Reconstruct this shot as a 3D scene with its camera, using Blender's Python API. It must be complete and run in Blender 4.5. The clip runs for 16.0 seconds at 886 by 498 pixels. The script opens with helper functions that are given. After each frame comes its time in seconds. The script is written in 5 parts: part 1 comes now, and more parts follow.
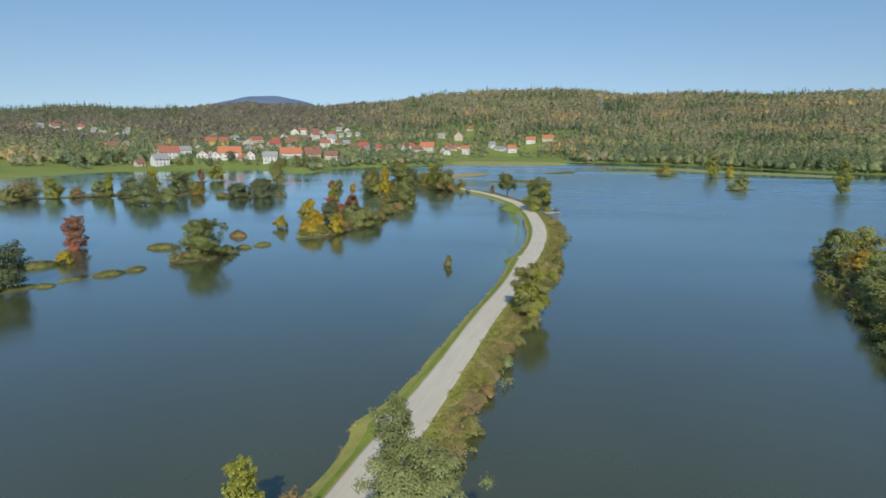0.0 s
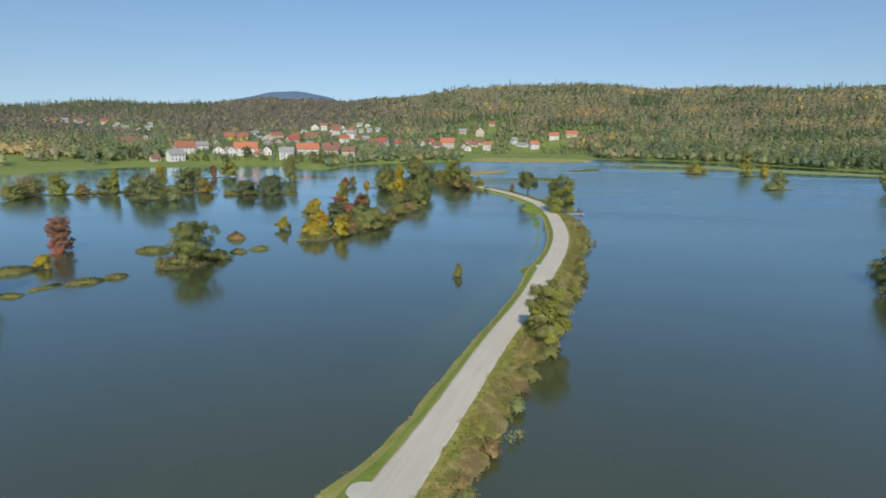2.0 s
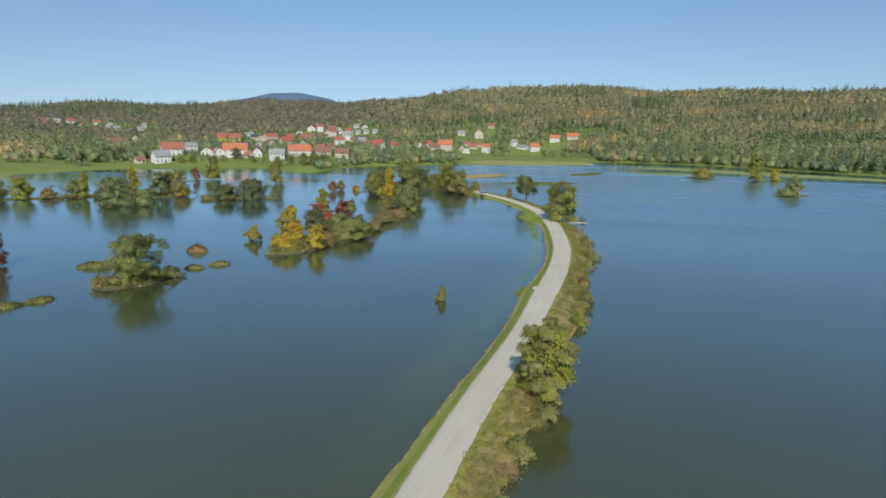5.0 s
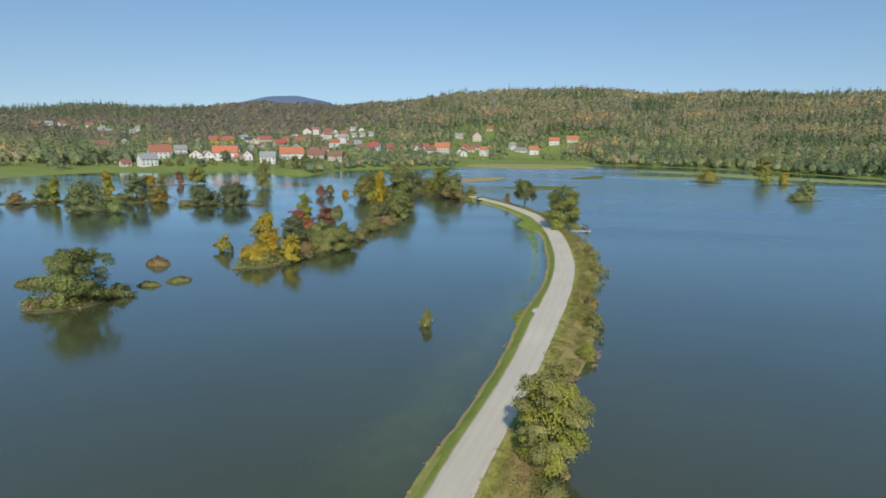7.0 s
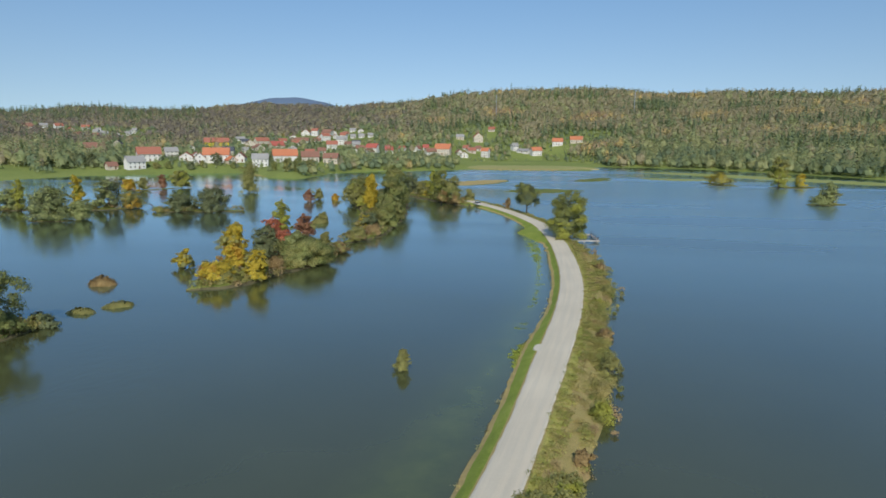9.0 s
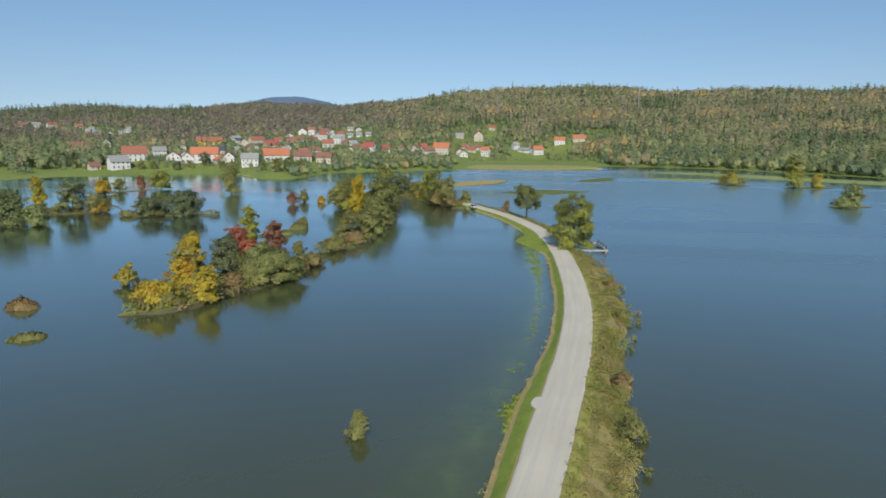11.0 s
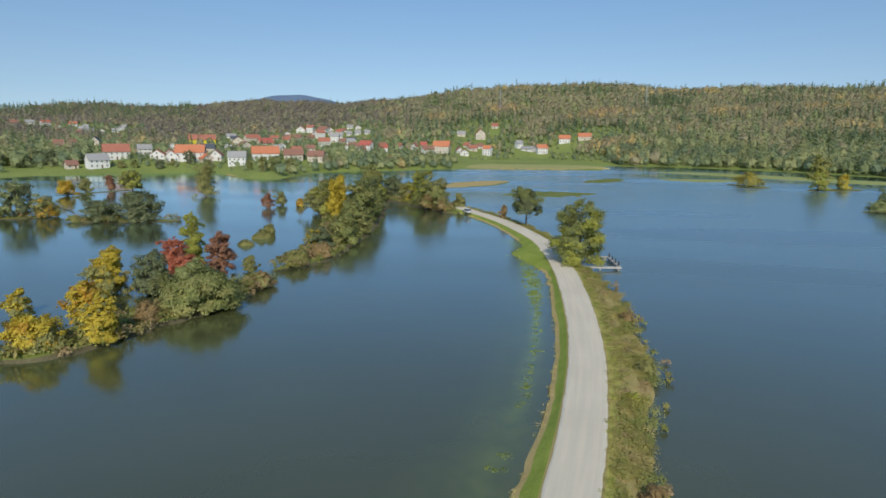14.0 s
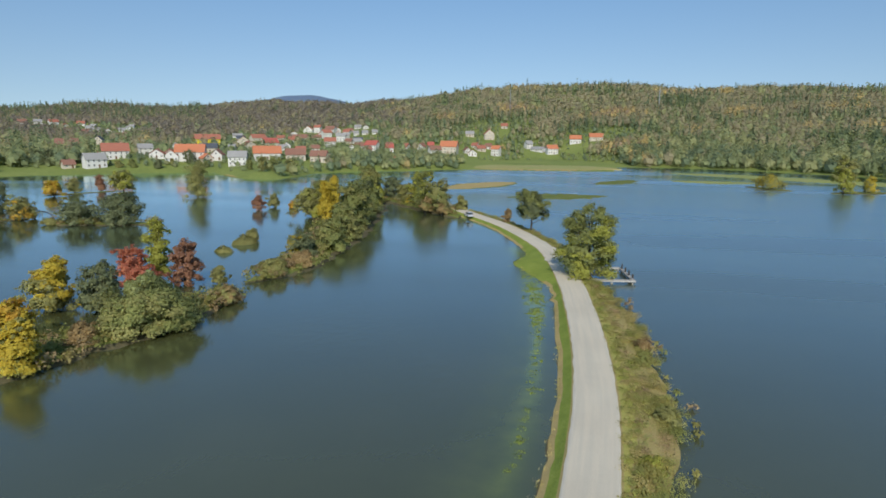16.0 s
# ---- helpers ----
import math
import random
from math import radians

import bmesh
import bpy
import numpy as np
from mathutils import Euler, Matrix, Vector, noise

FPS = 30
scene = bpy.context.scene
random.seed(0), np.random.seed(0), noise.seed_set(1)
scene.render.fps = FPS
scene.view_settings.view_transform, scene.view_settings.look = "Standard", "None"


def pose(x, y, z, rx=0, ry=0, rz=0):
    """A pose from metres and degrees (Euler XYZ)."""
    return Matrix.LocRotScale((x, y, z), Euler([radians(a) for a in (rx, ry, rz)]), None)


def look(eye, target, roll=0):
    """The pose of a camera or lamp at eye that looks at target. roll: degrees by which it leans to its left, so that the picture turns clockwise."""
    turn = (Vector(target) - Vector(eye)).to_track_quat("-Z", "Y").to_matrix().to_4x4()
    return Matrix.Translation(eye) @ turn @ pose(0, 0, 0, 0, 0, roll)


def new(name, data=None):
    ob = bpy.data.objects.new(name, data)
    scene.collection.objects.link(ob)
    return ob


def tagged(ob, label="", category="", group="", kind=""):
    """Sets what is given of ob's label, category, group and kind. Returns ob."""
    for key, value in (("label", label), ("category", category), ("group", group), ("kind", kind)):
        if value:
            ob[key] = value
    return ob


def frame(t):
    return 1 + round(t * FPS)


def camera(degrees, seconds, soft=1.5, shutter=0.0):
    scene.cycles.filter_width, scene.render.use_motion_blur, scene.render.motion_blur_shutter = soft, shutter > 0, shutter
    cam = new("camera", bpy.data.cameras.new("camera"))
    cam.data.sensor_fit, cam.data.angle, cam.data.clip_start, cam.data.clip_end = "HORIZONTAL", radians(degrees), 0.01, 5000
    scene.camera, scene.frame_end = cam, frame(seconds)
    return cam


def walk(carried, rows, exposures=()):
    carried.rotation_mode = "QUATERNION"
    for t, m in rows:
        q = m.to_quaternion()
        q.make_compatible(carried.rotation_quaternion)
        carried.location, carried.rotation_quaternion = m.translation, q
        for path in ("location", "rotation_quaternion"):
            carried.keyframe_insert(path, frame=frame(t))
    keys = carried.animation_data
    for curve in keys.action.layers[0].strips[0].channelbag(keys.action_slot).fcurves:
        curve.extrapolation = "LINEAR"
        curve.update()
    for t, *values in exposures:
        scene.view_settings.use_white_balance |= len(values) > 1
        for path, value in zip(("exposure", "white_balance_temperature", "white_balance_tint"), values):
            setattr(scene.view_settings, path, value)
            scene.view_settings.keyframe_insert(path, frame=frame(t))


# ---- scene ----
cam = camera(73.0, 16.0, soft=1.65)
PATH = [
    (0, (0.927, -0.318, 30.814), (0.628, 1.622, 30.429), 0.4),
    (0.5, (1.001, 3.942, 30.799), (0.692, 5.88, 30.413), 0.4),
    (1, (1.066, 7.909, 30.768), (0.736, 9.843, 30.38), 0.4),
    (1.5, (1.203, 11.277, 30.726), (0.845, 13.205, 30.333), 0.5),
    (2, (1.369, 14.048, 30.666), (0.998, 15.972, 30.267), 0.5),
    (2.5, (1.561, 16.608, 30.657), (1.19, 18.532, 30.256), 0.6),
    (3, (1.711, 19.332, 30.634), (1.337, 21.256, 30.235), 0.6),
    (3.5, (1.769, 22.404, 30.592), (1.395, 24.328, 30.195), 0.7),
    (4, (1.657, 25.753, 30.518), (1.283, 27.677, 30.122), 0.7),
    (6.5, (0.602, 44.067, 29.562), (0.232, 45.995, 29.178), 0.7),
    (7, (0.458, 48.127, 29.392), (0.088, 50.055, 29.01), 0.7),
    (7.5, (0.308, 52.432, 29.246), (-0.064, 54.36, 28.863), 0.6),
    (8, (0.166, 56.993, 29.144), (-0.209, 58.92, 28.762), 0.6),
    (8.5, (0.028, 61.706, 29.026), (-0.351, 63.633, 28.646), 0.6),
    (9, (-0.094, 66.453, 28.954), (-0.475, 68.38, 28.576), 0.5),
    (11.5, (-0.568, 89.226, 28.156), (-0.957, 91.15, 27.774), 0.4),
    (12, (-0.528, 93.28, 28.047), (-0.92, 95.204, 27.663), 0.4),
    (12.5, (-0.486, 97.318, 27.949), (-0.879, 99.241, 27.564), 0.5),
    (13, (-0.498, 101.254, 27.831), (-0.893, 103.176, 27.446), 0.4),
    (13.5, (-0.502, 105.242, 27.612), (-0.901, 107.164, 27.228), 0.5),
    (14, (-0.555, 109.192, 27.315), (-0.957, 111.114, 26.931), 0.5),
    (14.5, (-0.564, 112.811, 27.056), (-0.97, 114.732, 26.671), 0.6),
    (15, (-0.475, 116.197, 26.83), (-0.888, 118.116, 26.445), 0.6),
    (15.5, (-0.292, 119.452, 26.693), (-0.717, 121.369, 26.308), 0.6),
    (16, (-0.003, 122.496, 26.563), (-0.439, 124.41, 26.181), 0.6),
]
walk(cam, [(t, look(eye, target, roll)) for t, eye, target, roll in PATH])

# ---- world, sun, exposure ----
SUN_EL, SUN_AZ = 38.0, 168.0   # degrees; azimuth clockwise from +y, where the sun stands
world = bpy.data.worlds.new("sky")
scene.world = world
world.use_nodes = True
wn = world.node_tree.nodes
wl = world.node_tree.links
sky = wn.new("ShaderNodeTexSky")
sky.sky_type = 'NISHITA'
sky.sun_disc = False
sky.sun_elevation = radians(SUN_EL)
sky.sun_rotation = radians(SUN_AZ)
sky.air_density, sky.dust_density, sky.ozone_density = 1.0, 0.5, 1.6
# the thick haze band at the horizon is lifted out of view: a clear autumn sky
tcw = wn.new("ShaderNodeTexCoord")
lift = wn.new("ShaderNodeVectorMath")
lift.operation = 'MULTIPLY_ADD'
lift.inputs[1].default_value = (1, 1, 0.95)
lift.inputs[2].default_value = (0, 0, 0.13)
wl.new(tcw.outputs["Generated"], lift.inputs[0])
wl.new(lift.outputs[0], sky.inputs[0])
tone = wn.new("ShaderNodeMix")
tone.data_type, tone.blend_type = 'RGBA', 'MULTIPLY'
tone.inputs[0].default_value = 1.0
# deeper blue overhead, paler in the thin autumn haze low down
up = wn.new("ShaderNodeSeparateXYZ")
wl.new(tcw.outputs["Generated"], up.inputs[0])
haze = wn.new("ShaderNodeValToRGB")
haze.color_ramp.elements[0].position, haze.color_ramp.elements[0].color = 0.04, (0.91, 0.89, 0.82, 1)
haze.color_ramp.elements[1].position, haze.color_ramp.elements[1].color = 0.3, (0.8, 1.0, 1.07, 1)
wl.new(up.outputs["Z"], haze.inputs[0])
wl.new(haze.outputs[0], tone.inputs[7])
wl.new(sky.outputs[0], tone.inputs[6])
wl.new(tone.outputs[2], wn["Background"].inputs[0])
wn["Background"].inputs[1].default_value = 0.14

sun_data = bpy.data.lights.new("sun", 'SUN')
sun_data.energy, sun_data.angle, sun_data.color = 3.2, radians(0.5), (1.0, 0.93, 0.82)
sun = new("sun", sun_data)
to_sun = Vector((math.sin(radians(SUN_AZ)) * math.cos(radians(SUN_EL)), math.cos(radians(SUN_AZ)) * math.cos(radians(SUN_EL)), math.sin(radians(SUN_EL))))
sun.matrix_world = Matrix.Translation((0, 0, 200)) @ to_sun.to_track_quat("Z", "Y").to_matrix().to_4x4()
scene.view_settings.exposure = 0.0


# ---- materials ----
def node_mat(name):
    m = bpy.data.materials.new(name)
    m.use_nodes = True
    nt = m.node_tree
    return m, nt, nt.nodes["Principled BSDF"]


def noise_node(nt, scale, detail=4.0, rough=0.6, kind="Object"):
    tc = nt.nodes.new("ShaderNodeTexCoord")
    n = nt.nodes.new("ShaderNodeTexNoise")
    n.inputs["Scale"].default_value, n.inputs["Detail"].default_value, n.inputs["Roughness"].default_value = scale, detail, rough
    nt.links.new(tc.outputs[kind], n.inputs["Vector"])
    return n


def ramp_node(nt, fac, stops):
    r = nt.nodes.new("ShaderNodeValToRGB")
    e = r.color_ramp.elements
    while len(e) < len(stops):
        e.new(0.5)
    for el, (p, c) in zip(e, stops):
        el.position, el.color = p, (*c, 1)
    nt.links.new(fac, r.inputs[0])
    return r


def mix_node(nt, fac, a, b, kind='MIX'):
    m = nt.nodes.new("ShaderNodeMix")
    m.data_type, m.blend_type = 'RGBA', kind
    if isinstance(fac, float):
        m.inputs[0].default_value = fac
    else:
        nt.links.new(fac, m.inputs[0])
    for sock, v in ((m.inputs[6], a), (m.inputs[7], b)):
        if isinstance(v, tuple):
            sock.default_value = (*v, 1)
        else:
            nt.links.new(v, sock)
    return m.outputs[2]


def two_scale(name, stops, big, small, rough=0.85, bump=0.0, bump_scale=8.0, spec=0.2):
    """A surface with wide patches and fine grain."""
    m, nt, b = node_mat(name)
    n1, n2 = noise_node(nt, big), noise_node(nt, small, 6)
    mixed = nt.nodes.new("ShaderNodeMath")
    mixed.operation = 'MULTIPLY_ADD'
    nt.links.new(n2.outputs[0], mixed.inputs[0])
    mixed.inputs[1].default_value = 0.5
    half = nt.nodes.new("ShaderNodeMath")
    half.operation = 'MULTIPLY'
    half.inputs[1].default_value = 0.5
    nt.links.new(n1.outputs[0], half.inputs[0])
    nt.links.new(half.outputs[0], mixed.inputs[2])
    r = ramp_node(nt, mixed.outputs[0], stops)
    nt.links.new(r.outputs[0], b.inputs["Base Color"])
    b.inputs["Roughness"].default_value = rough
    b.inputs["Specular IOR Level"].default_value = spec
    if bump:
        n3 = noise_node(nt, bump_scale, 5)
        bp = nt.nodes.new("ShaderNodeBump")
        bp.inputs["Strength"].default_value, bp.inputs["Distance"].default_value = bump, 0.3
        nt.links.new(n3.outputs[0], bp.inputs["Height"])
        nt.links.new(bp.outputs[0], b.inputs["Normal"])
    return m


def leaf_mat(name, dark, mid, light, glow=0.42):
    """Foliage: a shade for each leaf cluster, patches of ripeness, light through the leaf."""
    m, nt, b = node_mat(name)
    geo = nt.nodes.new("ShaderNodeNewGeometry")
    n = noise_node(nt, 0.45, 3)
    add = nt.nodes.new("ShaderNodeMath")
    add.operation = 'MULTIPLY_ADD'
    nt.links.new(geo.outputs["Random Per Island"], add.inputs[0])
    add.inputs[1].default_value = 0.55
    k = nt.nodes.new("ShaderNodeMath")
    k.operation = 'MULTIPLY_ADD'
    nt.links.new(n.outputs[0], k.inputs[0])
    k.inputs[1].default_value, k.inputs[2].default_value = 1.1, -0.33
    nt.links.new(k.outputs[0], add.inputs[2])
    r = ramp_node(nt, add.outputs[0], [(0.05, dark), (0.5, mid), (0.95, light)])
    nt.links.new(r.outputs[0], b.inputs["Base Color"])
    b.inputs["Roughness"].default_value = 0.65
    b.inputs["Specular IOR Level"].default_value = 0.2
    tr = nt.nodes.new("ShaderNodeBsdfTranslucent")
    nt.links.new(r.outputs[0], tr.inputs[0])
    ms = nt.nodes.new("ShaderNodeMixShader")
    ms.inputs[0].default_value = glow
    nt.links.new(b.outputs[0], ms.inputs[1])
    nt.links.new(tr.outputs[0], ms.inputs[2])
    nt.links.new(ms.outputs[0], nt.nodes["Material Output"].inputs[0])
    return m


def plain(name, c, rough=0.7, grain=0.12, scale=3.0, spec=0.3):
    d = tuple(v * (1 - grain) for v in c)
    l = tuple(min(1.0, v * (1 + grain)) for v in c)
    return two_scale(name, [(0.3, d), (0.7, l)], scale * 0.2, scale * 2, rough, spec=spec)


LEAF = {
    "green": leaf_mat("leaf_green", (0.178, 0.198, 0.078), (0.305, 0.328, 0.11), (0.45, 0.465, 0.16)),
    "dark": leaf_mat("leaf_dark_green", (0.125, 0.152, 0.085), (0.212, 0.24, 0.118), (0.325, 0.345, 0.165)),
    "grey": leaf_mat("leaf_grey_green", (0.21, 0.24, 0.105), (0.35, 0.385, 0.155), (0.505, 0.53, 0.225)),
    "olive": leaf_mat("leaf_olive", (0.22, 0.22, 0.085), (0.36, 0.35, 0.126), (0.525, 0.49, 0.182)),
    "lime": leaf_mat("leaf_yellow_green", (0.27, 0.275, 0.064), (0.43, 0.435, 0.087), (0.6, 0.585, 0.135)),
    "yellow": leaf_mat("leaf_golden_yellow", (0.43, 0.33, 0.05), (0.64, 0.5, 0.066), (0.78, 0.645, 0.11)),
    "orange": leaf_mat("leaf_orange", (0.436, 0.264, 0.048), (0.64, 0.405, 0.061), (0.77, 0.551, 0.1)),
    "red": leaf_mat("leaf_red", (0.4, 0.125, 0.08), (0.6, 0.215, 0.125), (0.72, 0.35, 0.19)),
    "russet": leaf_mat("leaf_russet", (0.26, 0.135, 0.085), (0.4, 0.21, 0.125), (0.52, 0.31, 0.18)),
    "brown": leaf_mat("leaf_brown", (0.25, 0.175, 0.085), (0.42, 0.3, 0.135), (0.6, 0.45, 0.205)),
}
BARK = two_scale("bark", [(0.3, (0.05, 0.042, 0.034)), (0.7, (0.16, 0.14, 0.115))], 1.5, 14, 0.9, 0.6, 12)
GRASS = two_scale("grass_ground", [(0.28, (0.075, 0.095, 0.02)), (0.45, (0.14, 0.175, 0.035)), (0.62, (0.2, 0.2, 0.06)), (0.78, (0.25, 0.2, 0.09))], 0.14, 2.5, 0.95, 0.5, 3)
VERGE = two_scale("verge_grass", [(0.3, (0.15, 0.2, 0.03)), (0.55, (0.245, 0.3, 0.05)), (0.75, (0.35, 0.355, 0.1))], 0.3, 4, 0.95, 0.5, 4)
DRY_VERGE = two_scale("dry_verge_grass", [(0.3, (0.26, 0.26, 0.06)), (0.5, (0.37, 0.35, 0.09)), (0.7, (0.46, 0.4, 0.13))], 0.35, 4, 0.95, 0.4, 4)
STRAW = two_scale("dry_grass", [(0.3, (0.36, 0.27, 0.11)), (0.6, (0.47, 0.36, 0.15)), (0.8, (0.37, 0.35, 0.1))], 0.25, 3, 0.95, 0.5, 4)
SOIL = two_scale("shore_soil", [(0.3, (0.06, 0.05, 0.03)), (0.55, (0.13, 0.115, 0.06)), (0.75, (0.2, 0.17, 0.1))], 0.3, 3, 0.95, 0.5, 4)
ROAD = two_scale("road_gravel", [(0.3, (0.59, 0.525, 0.415)), (0.5, (0.65, 0.585, 0.465)), (0.7, (0.715, 0.65, 0.52))], 0.12, 9, 0.9, 0.25, 20)
def wheel_tracks(m):
    """Long pale and dark streaks along the road, as wheels leave them."""
    nt = m.node_tree
    b = nt.nodes["Principled BSDF"]
    at = nt.nodes.new("ShaderNodeAttribute")
    at.attribute_name = "across"
    n = nt.nodes.new("ShaderNodeTexNoise")
    n.inputs["Scale"].default_value, n.inputs["Detail"].default_value = 1.0, 3
    nt.links.new(at.outputs["Vector"], n.inputs["Vector"])
    r = ramp_node(nt, n.outputs[0], [(0.34, (0.9, 0.9, 0.88)), (0.5, (0.95, 0.94, 0.91)), (0.64, (1.0, 0.98, 0.94))])
    old = b.inputs["Base Color"].links[0].from_socket
    nt.links.new(mix_node(nt, 1.0, old, r.outputs[0], 'MULTIPLY'), b.inputs["Base Color"])


wheel_tracks(ROAD)
ROAD_EDGE = two_scale("road_shoulder", [(0.3, (0.54, 0.49, 0.38)), (0.7, (0.68, 0.62, 0.5))], 0.4, 9, 0.95, 0.3, 14)
BANK = two_scale("bank_growth", [(0.28, (0.26, 0.235, 0.08)), (0.45, (0.36, 0.3, 0.11)), (0.6, (0.4, 0.31, 0.13)), (0.78, (0.32, 0.3, 0.09))], 0.35, 3.5, 0.95, 0.6, 5)
FIELD = two_scale("dry_field", [(0.3, (0.3, 0.27, 0.11)), (0.46, (0.36, 0.33, 0.13)), (0.6, (0.29, 0.32, 0.1)), (0.8, (0.22, 0.28, 0.07))], 0.035, 0.6, 0.95, 0.3, 2)
MEADOW = two_scale("meadow", [(0.3, (0.14, 0.17, 0.05)), (0.5, (0.21, 0.255, 0.062)), (0.66, (0.27, 0.3, 0.085)), (0.8, (0.32, 0.3, 0.115))], 0.02, 0.5, 0.95, 0.3, 1)

FLAT = two_scale("wet_grass_flat", [(0.3, (0.22, 0.25, 0.07)), (0.5, (0.29, 0.32, 0.1)), (0.7, (0.33, 0.32, 0.13))], 0.05, 0.7, 0.95, 0.3, 2)


def water_mat():
    m, nt, b = node_mat("lake_water")
    at = nt.nodes.new("ShaderNodeAttribute")
    at.attribute_name = "shallow"
    n = noise_node(nt, 0.05, 5)
    w = noise_node(nt, 0.35, 4)
    deep = ramp_node(nt, n.outputs[0], [(0.3, (0.068, 0.073, 0.027)), (0.7, (0.08, 0.085, 0.034))])
    bed = ramp_node(nt, w.outputs[0], [(0.35, (0.14, 0.2, 0.03)), (0.65, (0.29, 0.36, 0.05))])
    col = mix_node(nt, at.outputs["Fac"], deep.outputs[0], bed.outputs[0])
    body = nt.nodes.new("ShaderNodeBsdfDiffuse")
    nt.links.new(col, body.inputs["Color"])
    gloss = nt.nodes.new("ShaderNodeBsdfGlossy")
    gloss.inputs["Color"].default_value = (0.8, 0.94, 1.0, 1)
    fres = nt.nodes.new("ShaderNodeFresnel")
    fres.inputs["IOR"].default_value = 1.7
    both = nt.nodes.new("ShaderNodeMixShader")
    gain = nt.nodes.new("ShaderNodeMath")
    gain.operation, gain.use_clamp = 'MULTIPLY', True
    gain.inputs[1].default_value = 1.37
    nt.links.new(fres.outputs[0], gain.inputs[0])
    nt.links.new(gain.outputs[0], both.inputs[0])
    nt.links.new(body.outputs[0], both.inputs[1])
    nt.links.new(gloss.outputs[0], both.inputs[2])
    nt.links.new(both.outputs[0], nt.nodes["Material Output"].inputs[0])
    nt.nodes.remove(b)
    wind = nt.nodes.new("ShaderNodeAttribute")
    wind.attribute_name = "wind"
    rr = nt.nodes.new("ShaderNodeMapRange")
    rr.inputs["To Min"].default_value, rr.inputs["To Max"].default_value = 0.1, 0.22
    nt.links.new(wind.outputs["Fac"], rr.inputs["Value"])
    # long cat's paws of breeze across the water
    tcs = nt.nodes.new("ShaderNodeTexCoord")
    mps = nt.nodes.new("ShaderNodeMapping")
    mps.inputs["Scale"].default_value, mps.inputs["Rotation"].default_value = (0.006, 0.035, 1), (0, 0, 0.2)
    nt.links.new(tcs.outputs["Object"], mps.inputs[0])
    paws = nt.nodes.new("ShaderNodeTexNoise")
    paws.inputs["Scale"].default_value, paws.inputs["Detail"].default_value = 1.0, 4
    nt.links.new(mps.outputs[0], paws.inputs["Vector"])
    pr = nt.nodes.new("ShaderNodeMapRange")
    pr.inputs["From Min"].default_value, pr.inputs["From Max"].default_value = 0.45, 0.7
    pr.inputs["To Min"].default_value, pr.inputs["To Max"].default_value = 0.0, 0.12
    nt.links.new(paws.outputs[0], pr.inputs["Value"])
    sm = nt.nodes.new("ShaderNodeMath")
    nt.links.new(rr.outputs[0], sm.inputs[0])
    nt.links.new(pr.outputs[0], sm.inputs[1])
    nt.links.new(sm.outputs[0], gloss.inputs["Roughness"])
    tc = nt.nodes.new("ShaderNodeTexCoord")
    mp = nt.nodes.new("ShaderNodeMapping")
    mp.inputs["Scale"].default_value = (0.8, 0.35, 1)
    nt.links.new(tc.outputs["Object"], mp.inputs[0])
    r = nt.nodes.new("ShaderNodeTexNoise")
    r.inputs["Scale"].default_value, r.inputs["Detail"].default_value = 1.6, 3
    nt.links.new(mp.outputs[0], r.inputs["Vector"])
    g = noise_node(nt, 0.02, 3)
    gr = ramp_node(nt, g.outputs[0], [(0.42, (0.25, 0.25, 0.25)), (0.62, (1, 1, 1))])
    mul = nt.nodes.new("ShaderNodeMath")
    mul.operation = 'MULTIPLY'
    nt.links.new(r.outputs[0], mul.inputs[0])
    nt.links.new(gr.outputs[0], mul.inputs[1])
    bp = nt.nodes.new("ShaderNodeBump")
    bs = nt.nodes.new("ShaderNodeMapRange")
    bs.inputs["To Min"].default_value, bs.inputs["To Max"].default_value = 0.08, 0.16
    nt.links.new(wind.outputs["Fac"], bs.inputs["Value"])
    nt.links.new(bs.outputs[0], bp.inputs["Strength"])
    bp.inputs["Distance"].default_value = 0.3
    nt.links.new(mul.outputs[0], bp.inputs["Height"])
    nt.links.new(bp.outputs[0], gloss.inputs["Normal"])
    nt.links.new(bp.outputs[0], fres.inputs["Normal"])
    return m


WATER = water_mat()


# ---- mesh helpers ----
def mesh_of(name, verts, faces, mats, index=None, smooth=False):
    me = bpy.data.meshes.new(name)
    me.from_pydata(np.asarray(verts).tolist(), [], faces if isinstance(faces, list) else np.asarray(faces).tolist())
    for m in (mats if isinstance(mats, (list, tuple)) else [mats]):
        me.materials.append(m)
    if index is not None:
        me.polygons.foreach_set("material_index", np.asarray(index, dtype=np.int32))
    if smooth:
        me.polygons.foreach_set("use_smooth", np.ones(len(me.polygons), dtype=bool))
    me.update()
    return me


def soft_normals(me, n):
    """Leaf sprays take the light as the crown's round form does."""
    at = me.attributes.new("custom_normal", 'FLOAT_VECTOR', 'POINT')
    at.data.foreach_set("vector", np.ascontiguousarray(n, dtype=np.float32).ravel())
    me.update()
    return me


def unit(v):
    return v / (np.linalg.norm(v, axis=1)[:, None] + 1e-9)


def part(name, me, parent=None, label="", m=None):
    """One mesh object, under a thing where a parent is given."""
    if isinstance(me, bmesh.types.BMesh):
        data = bpy.data.meshes.new(name)
        me.to_mesh(data)
        me.free()
        me = data
    ob = new(name, me)
    if parent is not None:
        ob.parent = parent
    if m is not None:
        ob.matrix_basis = m
    return tagged(ob, label)


